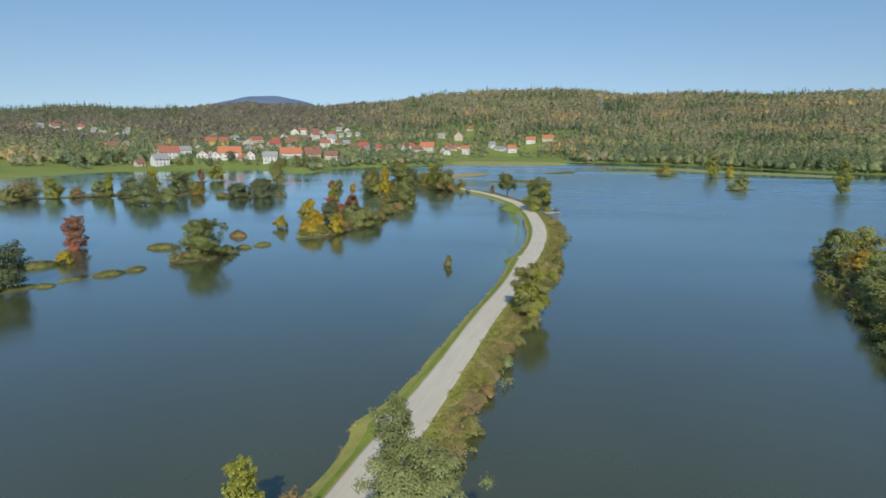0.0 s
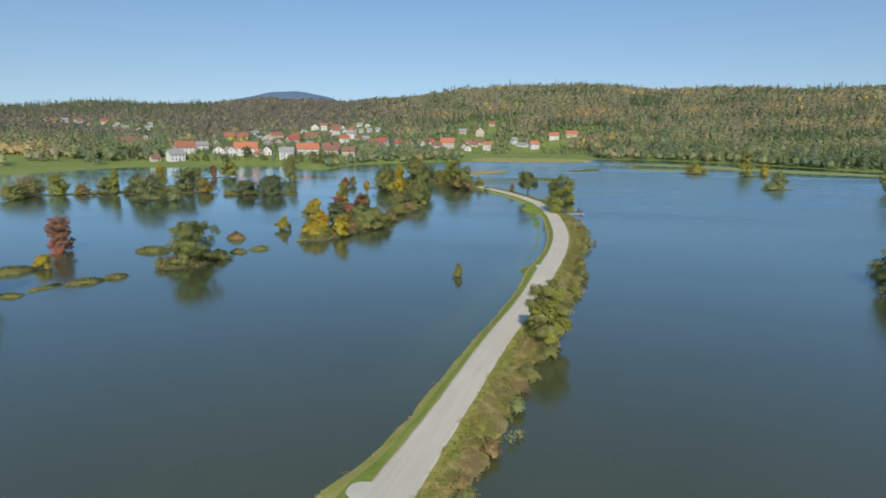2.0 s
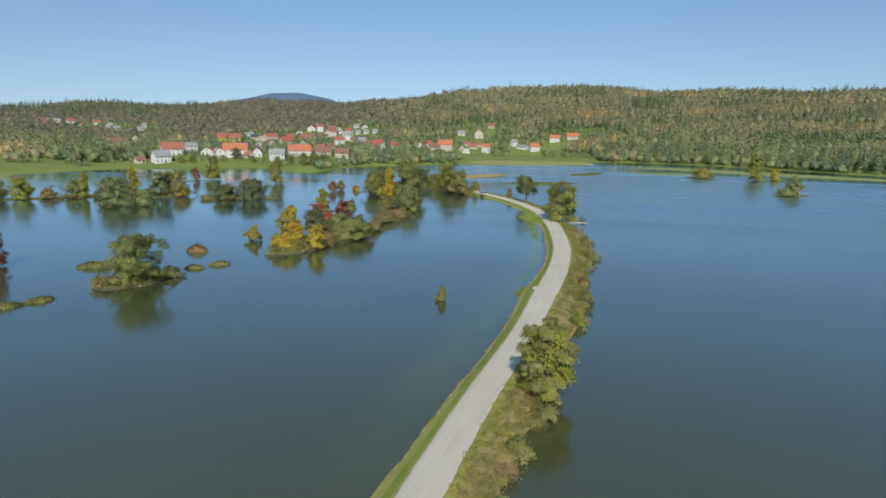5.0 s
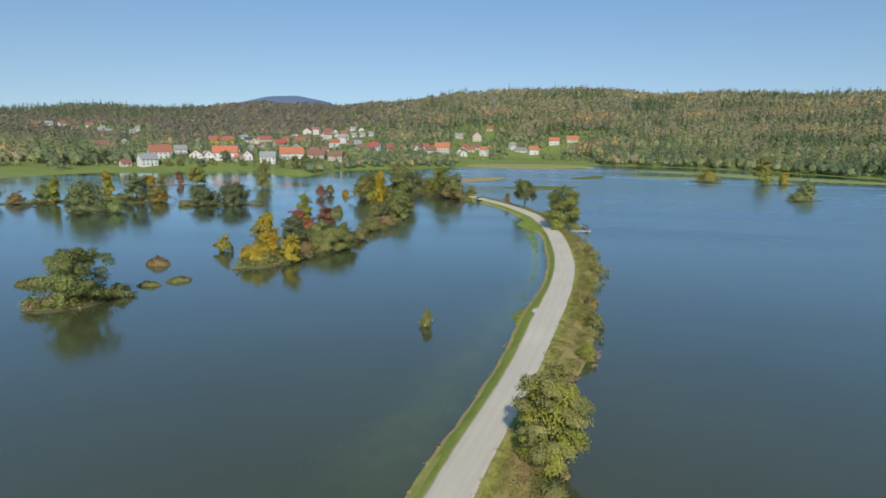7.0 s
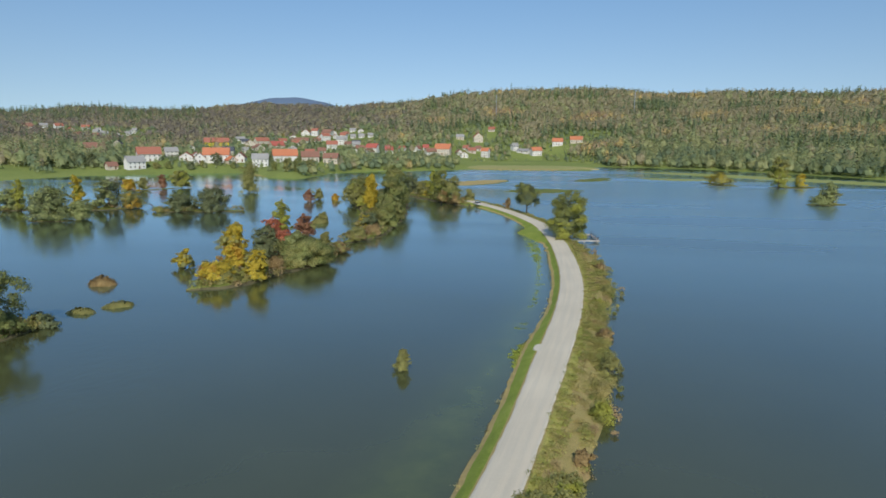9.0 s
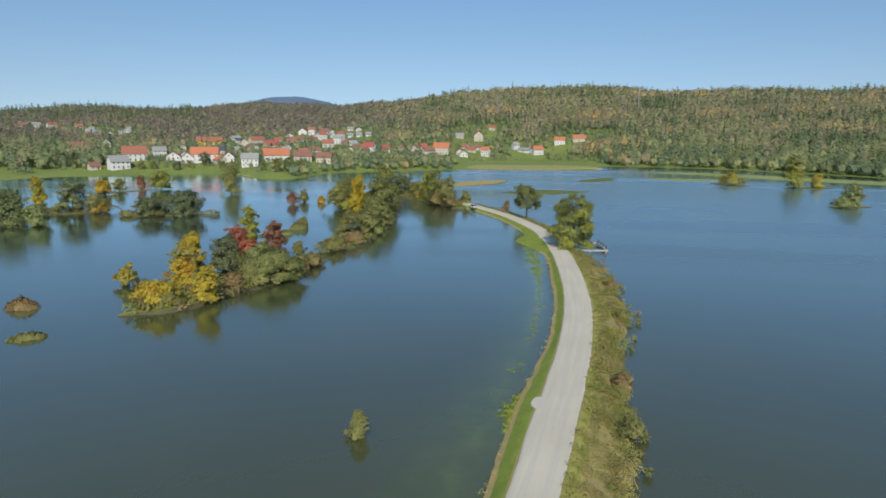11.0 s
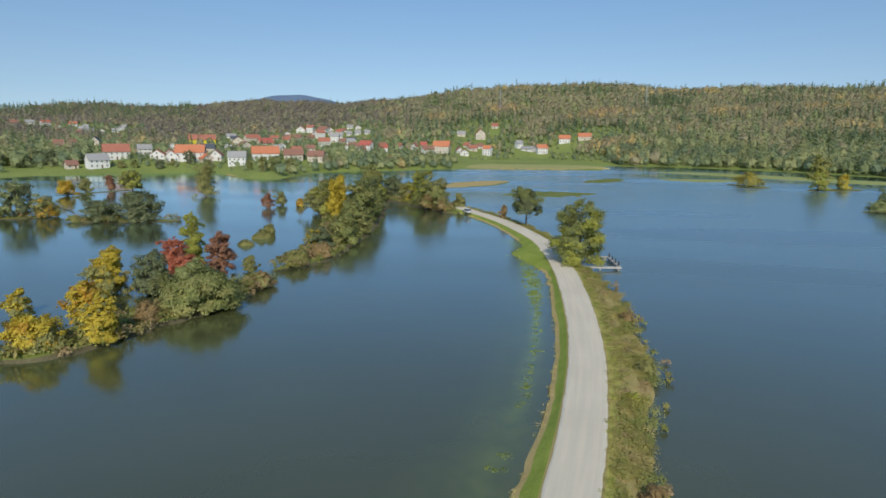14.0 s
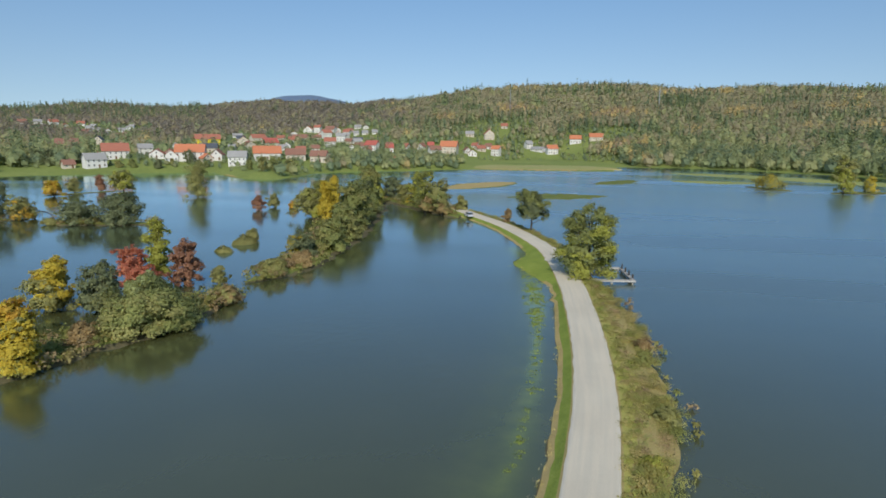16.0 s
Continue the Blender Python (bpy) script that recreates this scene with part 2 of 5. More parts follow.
def box_mesh(name, sx, sy, sz, mat, bevel=0.0, z0=True):
    """A box with its base at z = 0, its edges rounded by the bevel."""
    bm = bmesh.new()
    bmesh.ops.create_cube(bm, size=1.0)
    bmesh.ops.scale(bm, vec=(sx, sy, sz), verts=bm.verts)
    if z0:
        bmesh.ops.translate(bm, vec=(0, 0, sz / 2), verts=bm.verts)
    if bevel:
        bmesh.ops.bevel(bm, geom=bm.edges[:], offset=bevel, segments=1, affect='EDGES')
    me = bpy.data.meshes.new(name)
    bm.to_mesh(me)
    bm.free()
    me.materials.append(mat)
    return me


def spline(points, step):
    """Catmull-Rom through rows of numbers whose first two are x and y, at about even steps."""
    p = np.array(points, float)
    p = np.vstack([2 * p[0] - p[1], p, 2 * p[-1] - p[-2]])
    out = []
    for i in range(1, len(p) - 2):
        n = max(2, int(np.hypot(*(p[i + 1] - p[i])[:2]) / step))
        for t in np.arange(n) / n:
            a, b, c, d = p[i - 1], p[i], p[i + 1], p[i + 2]
            out.append(0.5 * (2 * b + (c - a) * t + (2 * a - 5 * b + 4 * c - d) * t**2 + (3 * b - a - 3 * c + d) * t**3))
    out.append(p[-2])
    return np.array(out)


def normals_2d(c):
    t = np.gradient(c[:, :2], axis=0)
    t /= np.linalg.norm(t, axis=1)[:, None]
    return np.stack([t[:, 1], -t[:, 0]], 1)   # to the right of the way ahead


def wob(x, y, s, seed=0.0):
    return noise.noise(Vector((x * s, y * s, seed)))


def grid_faces(rows, cols):
    a = (np.arange(rows - 1)[:, None] * cols + np.arange(cols - 1)[None]).ravel()
    return np.stack([a, a + 1, a + cols + 1, a + cols], 1)


# ---- the lie of the land ----
SHORE = np.array([(-334, 290), (-319, 368), (-308, 402), (-252, 453), (-225, 463), (-187, 428), (-165, 424), (-168, 480), (-147, 513), (-118, 527),
                  (-97, 556), (-40, 561), (21, 573), (27, 637), (75, 648), (132, 626), (172, 590), (205, 560), (228, 530), (285, 505), (400, 430), (450, 200),
                  (420, -100), (300, -300), (0, -350), (-300, -300), (-430, -100), (-470, 150)], float)
REF = np.array([0.0, 66.0])
# ridge: bearing in degrees and the height of the bare ground there
RIDGE = np.array([(-70.0, 55.4), (-50.0, 55.4), (-46.3, 55.4), (-44.8, 61.1), (-43.6, 62.3), (-42.1, 73.4), (-40.5, 72.0), (-38.9, 72.7), (-37.5, 65.6), (-34.6, 72.6), (-31.5, 81.4), (-29.4, 88.4), (-26.9, 95.2), (-23.4, 87.4), (-20.6, 78.9), (-16.4, 82.1), (-13.3, 87.8), (-9.3, 107.9), (-6.0, 117.0), (-2.0, 118.0), (3.0, 112.0), (8.0, 100.0), (14.0, 99.0), (20.0, 95.0), (26.0, 94.0), (34.0, 92.0), (60.0, 88.0)], float)


def shore_distance(x, y):
    """Metres from the lake's edge, positive on land."""
    p = np.stack([np.ravel(x), np.ravel(y)], 1)
    best, inside = np.full(len(p), 1e9), np.zeros(len(p), bool)
    for a, b in zip(SHORE, np.roll(SHORE, -1, 0)):
        ab = b - a
        t = np.clip(((p - a) @ ab) / (ab @ ab), 0, 1)
        best = np.minimum(best, np.linalg.norm(p - a - t[:, None] * ab, axis=1))
        cross = (a[1] > p[:, 1]) != (b[1] > p[:, 1])
        with np.errstate(divide="ignore", invalid="ignore"):
            xs = a[0] + (p[:, 1] - a[1]) * ab[0] / ab[1]
        inside ^= cross & (p[:, 0] < xs)
    return np.where(inside, -best, best).reshape(np.shape(x))


def plain_width(az):
    """How far the flat shore meadow or the village terrace reaches inland, by bearing."""
    return np.interp(az, [-60, -40, -36, -31, -20, -16, -13, -2, 2, 5], [190, 190, 190, 210, 200, 190, 140, 110, 60, 8])


def terrace(d, az):
    """The step of dry ground on which the village stands."""
    w = np.clip((az + 42) / 6, 0, 1)
    step = np.interp(d, [0, 7, 20, 45, 200], [0, 2.0, 3.4, 6.2, 8.6])
    meadow = np.interp(d, [0, 60, 200], [0, 2.2, 10.0])
    return (w * step + (1 - w) * meadow) * np.clip((-8 - az) / 5, 0, 1)


def land(x, y):
    """The height of the ground."""
    x, y = np.asarray(x, float), np.asarray(y, float)
    d = shore_distance(x, y)
    az = np.degrees(np.arctan2(x - REF[0], y - REF[1]))
    top = np.interp(az, RIDGE[:, 0], RIDGE[:, 1])
    # the western hills stand further back and rise more slowly
    s = np.clip(d - plain_width(az), 0, None) / np.interp(az, [-26, -17, -10], [1080, 760, 620])
    s = np.where(s < 1, np.maximum(s, 1e-6) ** np.interp(az, [-26, -17], [1.55, 1.0]), s)
    rise = np.where(s < 0.85, s, 0.85 + 0.15 * np.tanh((s - 0.85) / 0.15))
    rise = rise - 0.25 * np.clip(s - 1.3, 0, 1.6)
    bump = 2.2 * np.sin(x / 47.0 + 1.3) * np.sin(y / 61.0) + 1.2 * np.sin(x / 19.0 + y / 23.0)
    h = 0.25 + 0.9 * np.clip(d / 40, 0, 1) + terrace(d, az) + top * rise + bump * np.clip(s * 4.5 - 0.2, 0, 1)
    return np.where(d > 0, h, np.clip(0.25 + d * 0.12, -1.6, 0.25))


az_steps = np.radians(np.r_[np.arange(-180, -66, 6.0), np.arange(-66, 62, 0.6), np.arange(62, 180.1, 6.0)])
radii = np.r_[1, 60, 120, 180, 230, np.arange(260, 700, 8.0), np.arange(700, 2000, 24.0), np.geomspace(2030, 5200, 12)]
A, R = np.meshgrid(az_steps, radii)
GX, GY = REF[0] + R * np.sin(A), REF[1] + R * np.cos(A)
GZ = land(GX, GY)
ground = part("ground", mesh_of("ground", np.stack([GX.ravel(), GY.ravel(), GZ.ravel()], 1), grid_faces(len(radii), len(az_steps))[:, ::-1], MEADOW, smooth=True))
tagged(ground, "green meadows and wooded hills around the flooded lake", "ground", kind="structure")

# far mountain behind the hills, the blue of haze put into its base colour
def far_mountain():
    n = 90
    xs = np.linspace(-1, 1, n)
    prof = np.exp(-(xs / 0.34) ** 2) * 0.92 + 0.1 * np.exp(-((xs + 0.42) / 0.25) ** 2) + 0.008 * np.sin(xs * 60)
    m, nt, b = node_mat("far_woods_hazed")
    f = noise_node(nt, 0.012, 5)
    r = ramp_node(nt, f.outputs[0], [(0.35, (0.135, 0.195, 0.28)), (0.65, (0.155, 0.22, 0.305))])
    nt.links.new(r.outputs[0], b.inputs["Base Color"])
    b.inputs["Roughness"].default_value = 1.0
    v = []
    for k, (dy, zf) in enumerate(((-500, 0.0), (-250, 0.55), (0, 1.0), (400, 0.3))):
        v += [(x * 1500, dy, zf * p * 225) for x, p in zip(xs, prof)]
    ob = part("backdrop_mountain", mesh_of("backdrop_mountain", v, grid_faces(4, n), m, smooth=True), m=pose(-1465, 3195, 8, 0, 0, 22))
    tagged(ob, "hazy blue wooded mountain on the horizon", "mountain", kind="structure")

far_mountain()

# ---- causeway ----
# the road's middle line, and at each of its points the width of the bank on its left and right
WAY = [(-32, -90), (-22, -20), (-13.4, 42), (-11.9, 52), (-11.25, 56.5), (-10.5, 63), (-8.2, 82.6), (-6.2, 98), (-4.1, 111), (-2.5, 123.4), (-1.1, 134.6), (-0.05, 143.5),
       (0.5, 148.3), (1.8, 162), (2.5, 176), (2.5, 185), (2.2, 194), (1.4, 206), (0.7, 213.5), (0.1, 220), (-0.8, 227), (-1.8, 234), (-2.8, 240), (-3.9, 246),
       (-4.8, 250), (-5.9, 254.5), (-7, 258.6), (-10.9, 269), (-17.2, 283.5), (-24.2, 296.4), (-30, 305.5), (-36.2, 315.3), (-41, 323), (-50, 336), (-64, 346), (-82, 356)]
BANKS = [(4.6, 6), (4.6, 6), (4.6, 6), (5.2, 6), (6.3, 5.9), (4.8, 5.8), (4.3, 6.4), (4.1, 6.8), (4.1, 6.4), (4.2, 6.9), (4.5, 7.2), (4.7, 6.7), (4.5, 6.4), (4, 5.6),
       (3.9, 7.2), (3.9, 7), (4, 7.2), (4, 7.6), (3.6, 7), (3.6, 6.4), (4, 5.8), (5.6, 5), (7.6, 4.8), (8.8, 4.6), (7.8, 4.6), (5.4, 4.6), (4.8, 4.6), (4.4, 5),
       (3.8, 5), (3.4, 4.6), (3.4, 4.4), (4.2, 4.2), (5, 5), (6, 6), (6, 6), (6, 6)]
HALF = 2.1


def inset(y):
    """The road is a little narrower on its left along the first stretch."""
    return 0.58 * np.clip((y - 56) / 16, 0, 1) * np.clip((140 - y) / 18, 0, 1)


way = spline([a + b for a, b in zip(WAY, BANKS)], 1.5)
way[:, 2] -= inset(way[:, 1])
way_n = normals_2d(way)


def causeway():
    n = len(way)
    prof = [(-1, 1.9, -1.0), (-1, 1.0, 0.0), (-1, 0.85, 0.27), (-1, 0.66, 0.74), (0, -HALF - 0.25, 0.93), (0, HALF + 0.25, 0.93), (1, 0.5, 0.8), (1, 0.72, 0.5), (1, 0.88, 0.22), (1, 1.0, 0.0), (1, 1.5, -1.0)]
    v = np.zeros((n, len(prof), 3))
    for i in range(n):
        x, y, l, r = way[i]
        l += 0.3 * wob(x, y, 0.2, 1) + 0.22 * wob(x, y, 1.1, 2) + (0.9 * wob(x, y, 0.35, 5) if 218 < y < 258 else 0)
        r += 0.9 * wob(x, y, 0.25, 3) + 0.6 * wob(x, y, 0.8, 4)
        for k, (side, f, z) in enumerate(prof):
            off = (f + (inset(y) if f < 0 else 0)) if side == 0 else side * max(HALF + 0.35 - (inset(y) if side < 0 else 0), f * (l if side < 0 else r))
            v[i, k] = (x + way_n[i, 0] * off, y + way_n[i, 1] * off, z + (0.12 * wob(x, y * 1.3, 0.6, k) if side else 0))
    idx = np.tile([3, 2, 1, 1, 0, 4, 0, 0, 0, 3], n - 1).reshape(n - 1, 10)
    for i in range(n - 1):      # the first stretch of the verge is drier
        if way[i, 1] < 96:
            idx[i, 1] = idx[i, 2] = 4
        if 229 < way[i, 1] < 262:      # green down to the water where the verge widens
            idx[i, 1] = 1
    idx = idx.ravel()
    ob = part("causeway_bank", mesh_of("causeway_bank", v.reshape(-1, 3), grid_faces(n, len(prof)), [BANK, VERGE, STRAW, SOIL, DRY_VERGE], idx, True))
    tagged(ob, "grassy causeway bank between two sheets of water", "bank", kind="structure")
    cs = [(-HALF - 0.12, 0.86, 1), (-HALF, 0.985, 0), (-HALF + 0.22, 1.0, 0), (-0.7, 1.03, 0), (0.7, 1.03, 0), (HALF - 0.22, 1.0, 0), (HALF, 0.985, 0), (HALF + 0.12, 0.86, 1)]
    w = np.zeros((n, len(cs), 3))
    for i in range(n):
        for k, (o, z, _) in enumerate(cs):
            e = 0.16 * wob(way[i, 0], way[i, 1], 0.5, 7 + (o > 0)) * (abs(o) > 1.95) * np.sign(o) + (inset(way[i, 1]) if o < -1.5 else 0)
            w[i, k] = (way[i, 0] + way_n[i, 0] * (o + e), way[i, 1] + way_n[i, 1] * (o + e), z)
    ob = part("road", mesh_of("road", w.reshape(-1, 3), grid_faces(n, len(cs)), [ROAD, ROAD_EDGE], np.tile([1, 1, 0, 0, 0, 1, 1], n - 1), True))
    at = ob.data.attributes.new("across", 'FLOAT_VECTOR', 'POINT')
    at.data.foreach_set("vector", np.array([(o * 1.6, i * 1.5 / 14, 0) for i in range(n) for o, _, _ in cs]).ravel())
    tagged(ob, "narrow pale gravel road with light worn shoulders", "road", kind="structure")


causeway()


def way_point(y, off):
    i = int(np.argmin(abs(way[:, 1] - y)))
    return way[i, 0] + way_n[i, 0] * off, way[i, 1] + way_n[i, 1] * off, i


def passing_place(y, length, depth):
    """A rounded gravel bulge on the road's left edge."""
    n = 14
    x0, y0, i = way_point(y, 0)
    t = np.array([-way_n[i, 1], way_n[i, 0]])
    v, f = [], []
    for k in range(n + 1):
        a = math.pi * k / n
        s, o = -math.cos(a) * length / 2, HALF - 0.4 + (depth + 0.4) * math.sin(a) ** 0.7
        for oo, z in ((HALF - 0.45, 1.012), (o, 1.004), (o + 0.1, 0.8)):
            v.append((x0 + t[0] * s - way_n[i, 0] * oo, y0 + t[1] * s - way_n[i, 1] * oo, z))
    ob = part("pavement_bulge", mesh_of("pavement_bulge", v, grid_faces(n + 1, 3)[:, ::-1], ROAD_EDGE))
    tagged(ob, "small pale gravel passing place beside the road", "passing place", kind="structure")


passing_place(56, 2.6, 1.5)
passing_place(144, 2.8, 0.7)
passing_place(246, 2.6, 0.5)


def islet(name, points, h, mats, label, category="island", step=1.2, rag=0.25, seed=1):
    """A low strip of land along rows of x, y, half-width, with ragged edges."""
    c = spline(points, step)
    nn = normals_2d(c)
    n = len(c)
    prof = [(-1.35, -0.9), (-1.0, -0.02), (-0.8, 0.55), (-0.4, 0.92), (0, 1.0), (0.4, 0.92), (0.8, 0.55), (1.0, -0.02), (1.35, -0.9)]
    v = np.zeros((n, len(prof), 3))
    for i in range(n):
        end = min(i, n - 1 - i) / max(1, 0.18 * n)
        taper = math.sqrt(max(0.0, 1 - (1 - min(1, end)) ** 2)) * 0.97 + 0.03
        for k, (f, z) in enumerate(prof):
            w = c[i, 2] * taper * (1 + rag * wob(c[i, 0], c[i, 1], 0.4, seed + (f > 0)) + rag * 0.7 * wob(c[i, 0], c[i, 1], 1.2, seed + 5))
            zz = z * h * (0.35 + 0.65 * taper) if z > 0 else z
            v[i, k] = (c[i, 0] + nn[i, 0] * f * w, c[i, 1] + nn[i, 1] * f * w, zz * (1 + 0.3 * wob(c[i, 0], c[i, 1] + f, 0.9, seed + 9)))
    idx = np.tile([1, 1, 0, 0, 0, 0, 1, 1], n - 1)
    ob = part(name, mesh_of(name, v.reshape(-1, 3), grid_faces(n, len(prof)), mats, idx, True))
    return tagged(ob, label, category, kind="structure")


E_G = [GRASS, SOIL]
S_G = [STRAW, GRASS]
islet("ground_island", [(-67.5, 162.5, 1.5), (-63, 170, 4.5), (-62, 178, 5.5), (-58, 188, 5.0), (-56, 198, 4), (-54, 207, 2.2)], 0.8, E_G, "long low island with a muddy rim and mixed autumn trees")
islet("ground_island", [(-57, 215, 2.5), (-54, 226, 4.5), (-57, 244, 6), (-60, 262, 7), (-66, 284, 9), (-75, 312, 11), (-82, 340, 10), (-90, 365, 8)], 0.8, E_G, "wooded tongue of land reaching into the lake", seed=4)
islet("ground_island", [(-84, 357, 9), (-66, 344, 7), (-52, 330, 8), (-42, 315, 5), (-37, 306, 2)], 0.9, E_G, "wooded strip of land where the road reaches the shore", seed=6)
islet("ground_island", [(-84.5, 127, 1.4), (-79.5, 131.5, 3.2), (-76.5, 139.5, 1.2)], 0.7, E_G, "tiny grassy islet under a spreading tree", seed=8)
islet("ground_island", [(-146, 260, 1.5), (-134, 265, 3.6), (-122, 268, 2.4), (-116, 270, 0.8)], 0.5, E_G, "flat islet under two dark trees", seed=10)
islet("ground_island", [(-222, 219, 2), (-221, 232, 4), (-210, 243, 3.4), (-198, 252, 4), (-180, 257, 4), (-165, 263, 3.5), (-158, 266, 1.2)], 0.5, E_G, "flat islet under a row of trees", seed=12)
islet("ground_island", [(-170, 229, 1.6), (-163, 231, 2.6), (-156, 233, 1.6)], 0.4, E_G, "flat islet under a leafy tree", seed=13)
islet("ground_flat", [(-62.5, 403, 7), (-50, 430, 13), (-36, 454, 6)], 0.25, S_G, "straw-coloured mud flat just above the water", "mud flat", seed=14)
islet("ground_flat", [(-30, 374, 3), (-10, 384, 11), (12, 394, 4)], 0.07, [GRASS, GRASS], "nearly drowned dark green weed flat", "mud flat", seed=15, rag=0.6)
islet("ground_flat", [(8, 455, 3), (20, 472, 9), (30, 494, 4)], 0.1, [GRASS, GRASS], "nearly drowned weed flat", "mud flat", seed=16, rag=0.5)
islet("ground_flat", [(52, 496, 6), (75, 492, 11), (98, 497, 6)], 0.2, [FLAT, FLAT], "pale green mud flat", "mud flat", seed=17)
islet("ground_flat", [(60, 568, 8), (100, 556, 15), (150, 522, 17), (190, 497, 16), (228, 476, 12)], 0.3, [FLAT, FLAT], "pale green grass flat along the wooded shore", "mud flat", seed=18)
islet("ground_flat", [(85, 468, 2), (94, 457, 6), (101, 446, 2)], 0.4, E_G, "low islet under yellow bushes", seed=19)
islet("ground_island", [(116, 440, 3), (130, 446, 6), (146, 452, 3)], 0.4, E_G, "low islet under yellowing trees", seed=20)
islet("ground_island", [(104, 352, 1.5), (112, 353, 3.5), (122, 356, 1.5)], 0.4, E_G, "low islet under a green bush", seed=21)
islet("ground_island", [(80, 164, 5), (70, 134, 5), (62, 106, 4), (55, 80, 4), (54, 56, 3.5)], 0.5, E_G, "wooded bank at the edge of the lake", seed=23)
islet("ground_island", [(-112, 90, 5), (-101, 98, 4), (-96, 102, 1.5)], 0.4, E_G, "islet under a dark leafy tree", seed=24)
islet("ground_island", [(-209, 319, 1.4), (-204, 331, 2.2), (-196, 347, 2)], 0.2, E_G, "flat islet under autumn bushes", seed=25)


islet("ground_flat", [(-112, 566, 10), (-70, 592, 34), (-20, 604, 40), (12, 604, 28), (30, 598, 6)], 1.35, [FIELD, STRAW], "tan grass flat along the far shore", "grass", seed=26)
islet("ground_flat", [(-215, 460, 3), (-200, 445, 7), (-186, 432, 5)], 0.5, [STRAW, GRASS], "tan grass point below the village", "grass", seed=27)


# ---- water ----
def lake():
    xs = np.r_[np.arange(-620, -120, 50.0), np.arange(-120, -30, 10.0), np.arange(-30, 24, 0.75), np.arange(24, 120, 12.0), np.arange(120, 621, 50.0)]
    ys = np.r_[np.arange(-420, 20, 40.0), np.arange(20, 300, 1.5), np.arange(300, 760, 20.0)]
    X, Y = np.meshgrid(xs, ys)
    v = np.stack([X.ravel(), Y.ravel(), 0 * X.ravel()], 1)
    me = mesh_of("water", v, grid_faces(len(ys), len(xs)), WATER)
    # how much of the weedy bed shows through, beside the bank
    near = np.full(len(v), 0.0)
    c = way[(way[:, 1] > 70) & (way[:, 1] < 262)]
    nn = way_n[(way[:, 1] > 70) & (way[:, 1] < 262)]
    box = (v[:, 0] > -28) & (v[:, 0] < 6) & (v[:, 1] > 72) & (v[:, 1] < 262)
    for i in np.flatnonzero(box):
        k = int(np.argmin(np.hypot(c[:, 0] - v[i, 0], c[:, 1] - v[i, 1])))
        off = -((v[i, 0] - c[k, 0]) * nn[k, 0] + (v[i, 1] - c[k, 1]) * nn[k, 1])
        along = np.clip((v[i, 1] - 74) / 30, 0, 1)
        sigma = 0.55 + 1.0 * np.clip((v[i, 1] - 200) / 18, 0, 1) + 0.02 * np.clip(200 - v[i, 1], 0, 90)
        streak = 0.85 * math.exp(-((off - 6.5 - 0.5 * wob(0, v[i, 1], 0.06)) / sigma) ** 2) * np.interp(v[i, 1], [100, 165, 205], [0.04, 0.18, 1])
        wide = 0.5 * math.exp(-((off - 7.5) / 4.2) ** 2)
        near[i] = np.clip(along * (streak * (0.75 + 0.6 * wob(v[i, 0], v[i, 1] * 0.4, 0.6)) + wide * 0.24), 0, 1) if off > 0 else 0
    at = me.attributes.new("shallow", 'FLOAT', 'POINT')
    at.data.foreach_set("value", near)
    # open water to the east is roughened by the wind, the western bay lies still
    gust = np.clip((v[:, 0] + 70) / 90, 0, 1) * np.clip((v[:, 1] - 60) / 200, 0.25, 1)
    gust = np.maximum(gust, np.clip((v[:, 0] + 130) / 60, 0, 1) * np.clip((v[:, 1] - 370) / 30, 0, 1))
    # the strip under the far wooded shore is sheltered
    gust *= 1 - np.clip((v[:, 0] - 20) / 40, 0, 1) * np.clip((v[:, 1] - np.interp(v[:, 0], [20, 100, 300], [500, 470, 380])) / 40, 0, 1)
    at = me.attributes.new("wind", 'FLOAT', 'POINT')
    at.data.foreach_set("value", gust)
    ob = part("water", me)
    tagged(ob, "calm dark blue-green flood water with faint ripples", "water", kind="structure")


lake()

# ---- trees ----
def leaf_cards(centres, outward, size, rng, flat=0.4):
    """Leaf sprays: three corners each, facing mostly outward."""
    n = len(centres)
    nrm = outward + rng.normal(0, flat, (n, 3))
    nrm /= np.linalg.norm(nrm, axis=1)[:, None] + 1e-9
    ref = rng.normal(0, 1, (n, 3))
    u = np.cross(nrm, ref)
    u /= np.linalg.norm(u, axis=1)[:, None] + 1e-9
    w = np.cross(nrm, u)
    s = size * rng.uniform(0.55, 1.4, (n, 1))
    a, b = rng.uniform(0.6, 1.1, (n, 1)), rng.uniform(0.7, 1.3, (n, 1))
    v = np.stack([centres - u * s * a - w * s * 0.5, centres + u * s * a - w * s * 0.5, centres + w * s * b], 1)
    return v.reshape(-1, 3)


def round_normals(centres, outward, middle, rng, jitter=0.14, up=0.5):
    """For each of a spray's corners: mostly away from the crown's middle, a little up."""
    n = unit(0.4 * outward + 0.75 * unit(centres - middle) + (0, 0, up) + rng.normal(0, jitter, centres.shape))
    return np.repeat(n, 3, 0)


def face_out(v, n):
    """Sprays wound so that their faces look the way of their soft normals."""
    t = v.reshape(-1, 3, 3)
    g = np.cross(t[:, 1] - t[:, 0], t[:, 2] - t[:, 0])
    turned = (g * n[::3]).sum(1) < 0
    return np.where(turned[:, None, None], t[:, [0, 2, 1]], t).reshape(-1, 3)


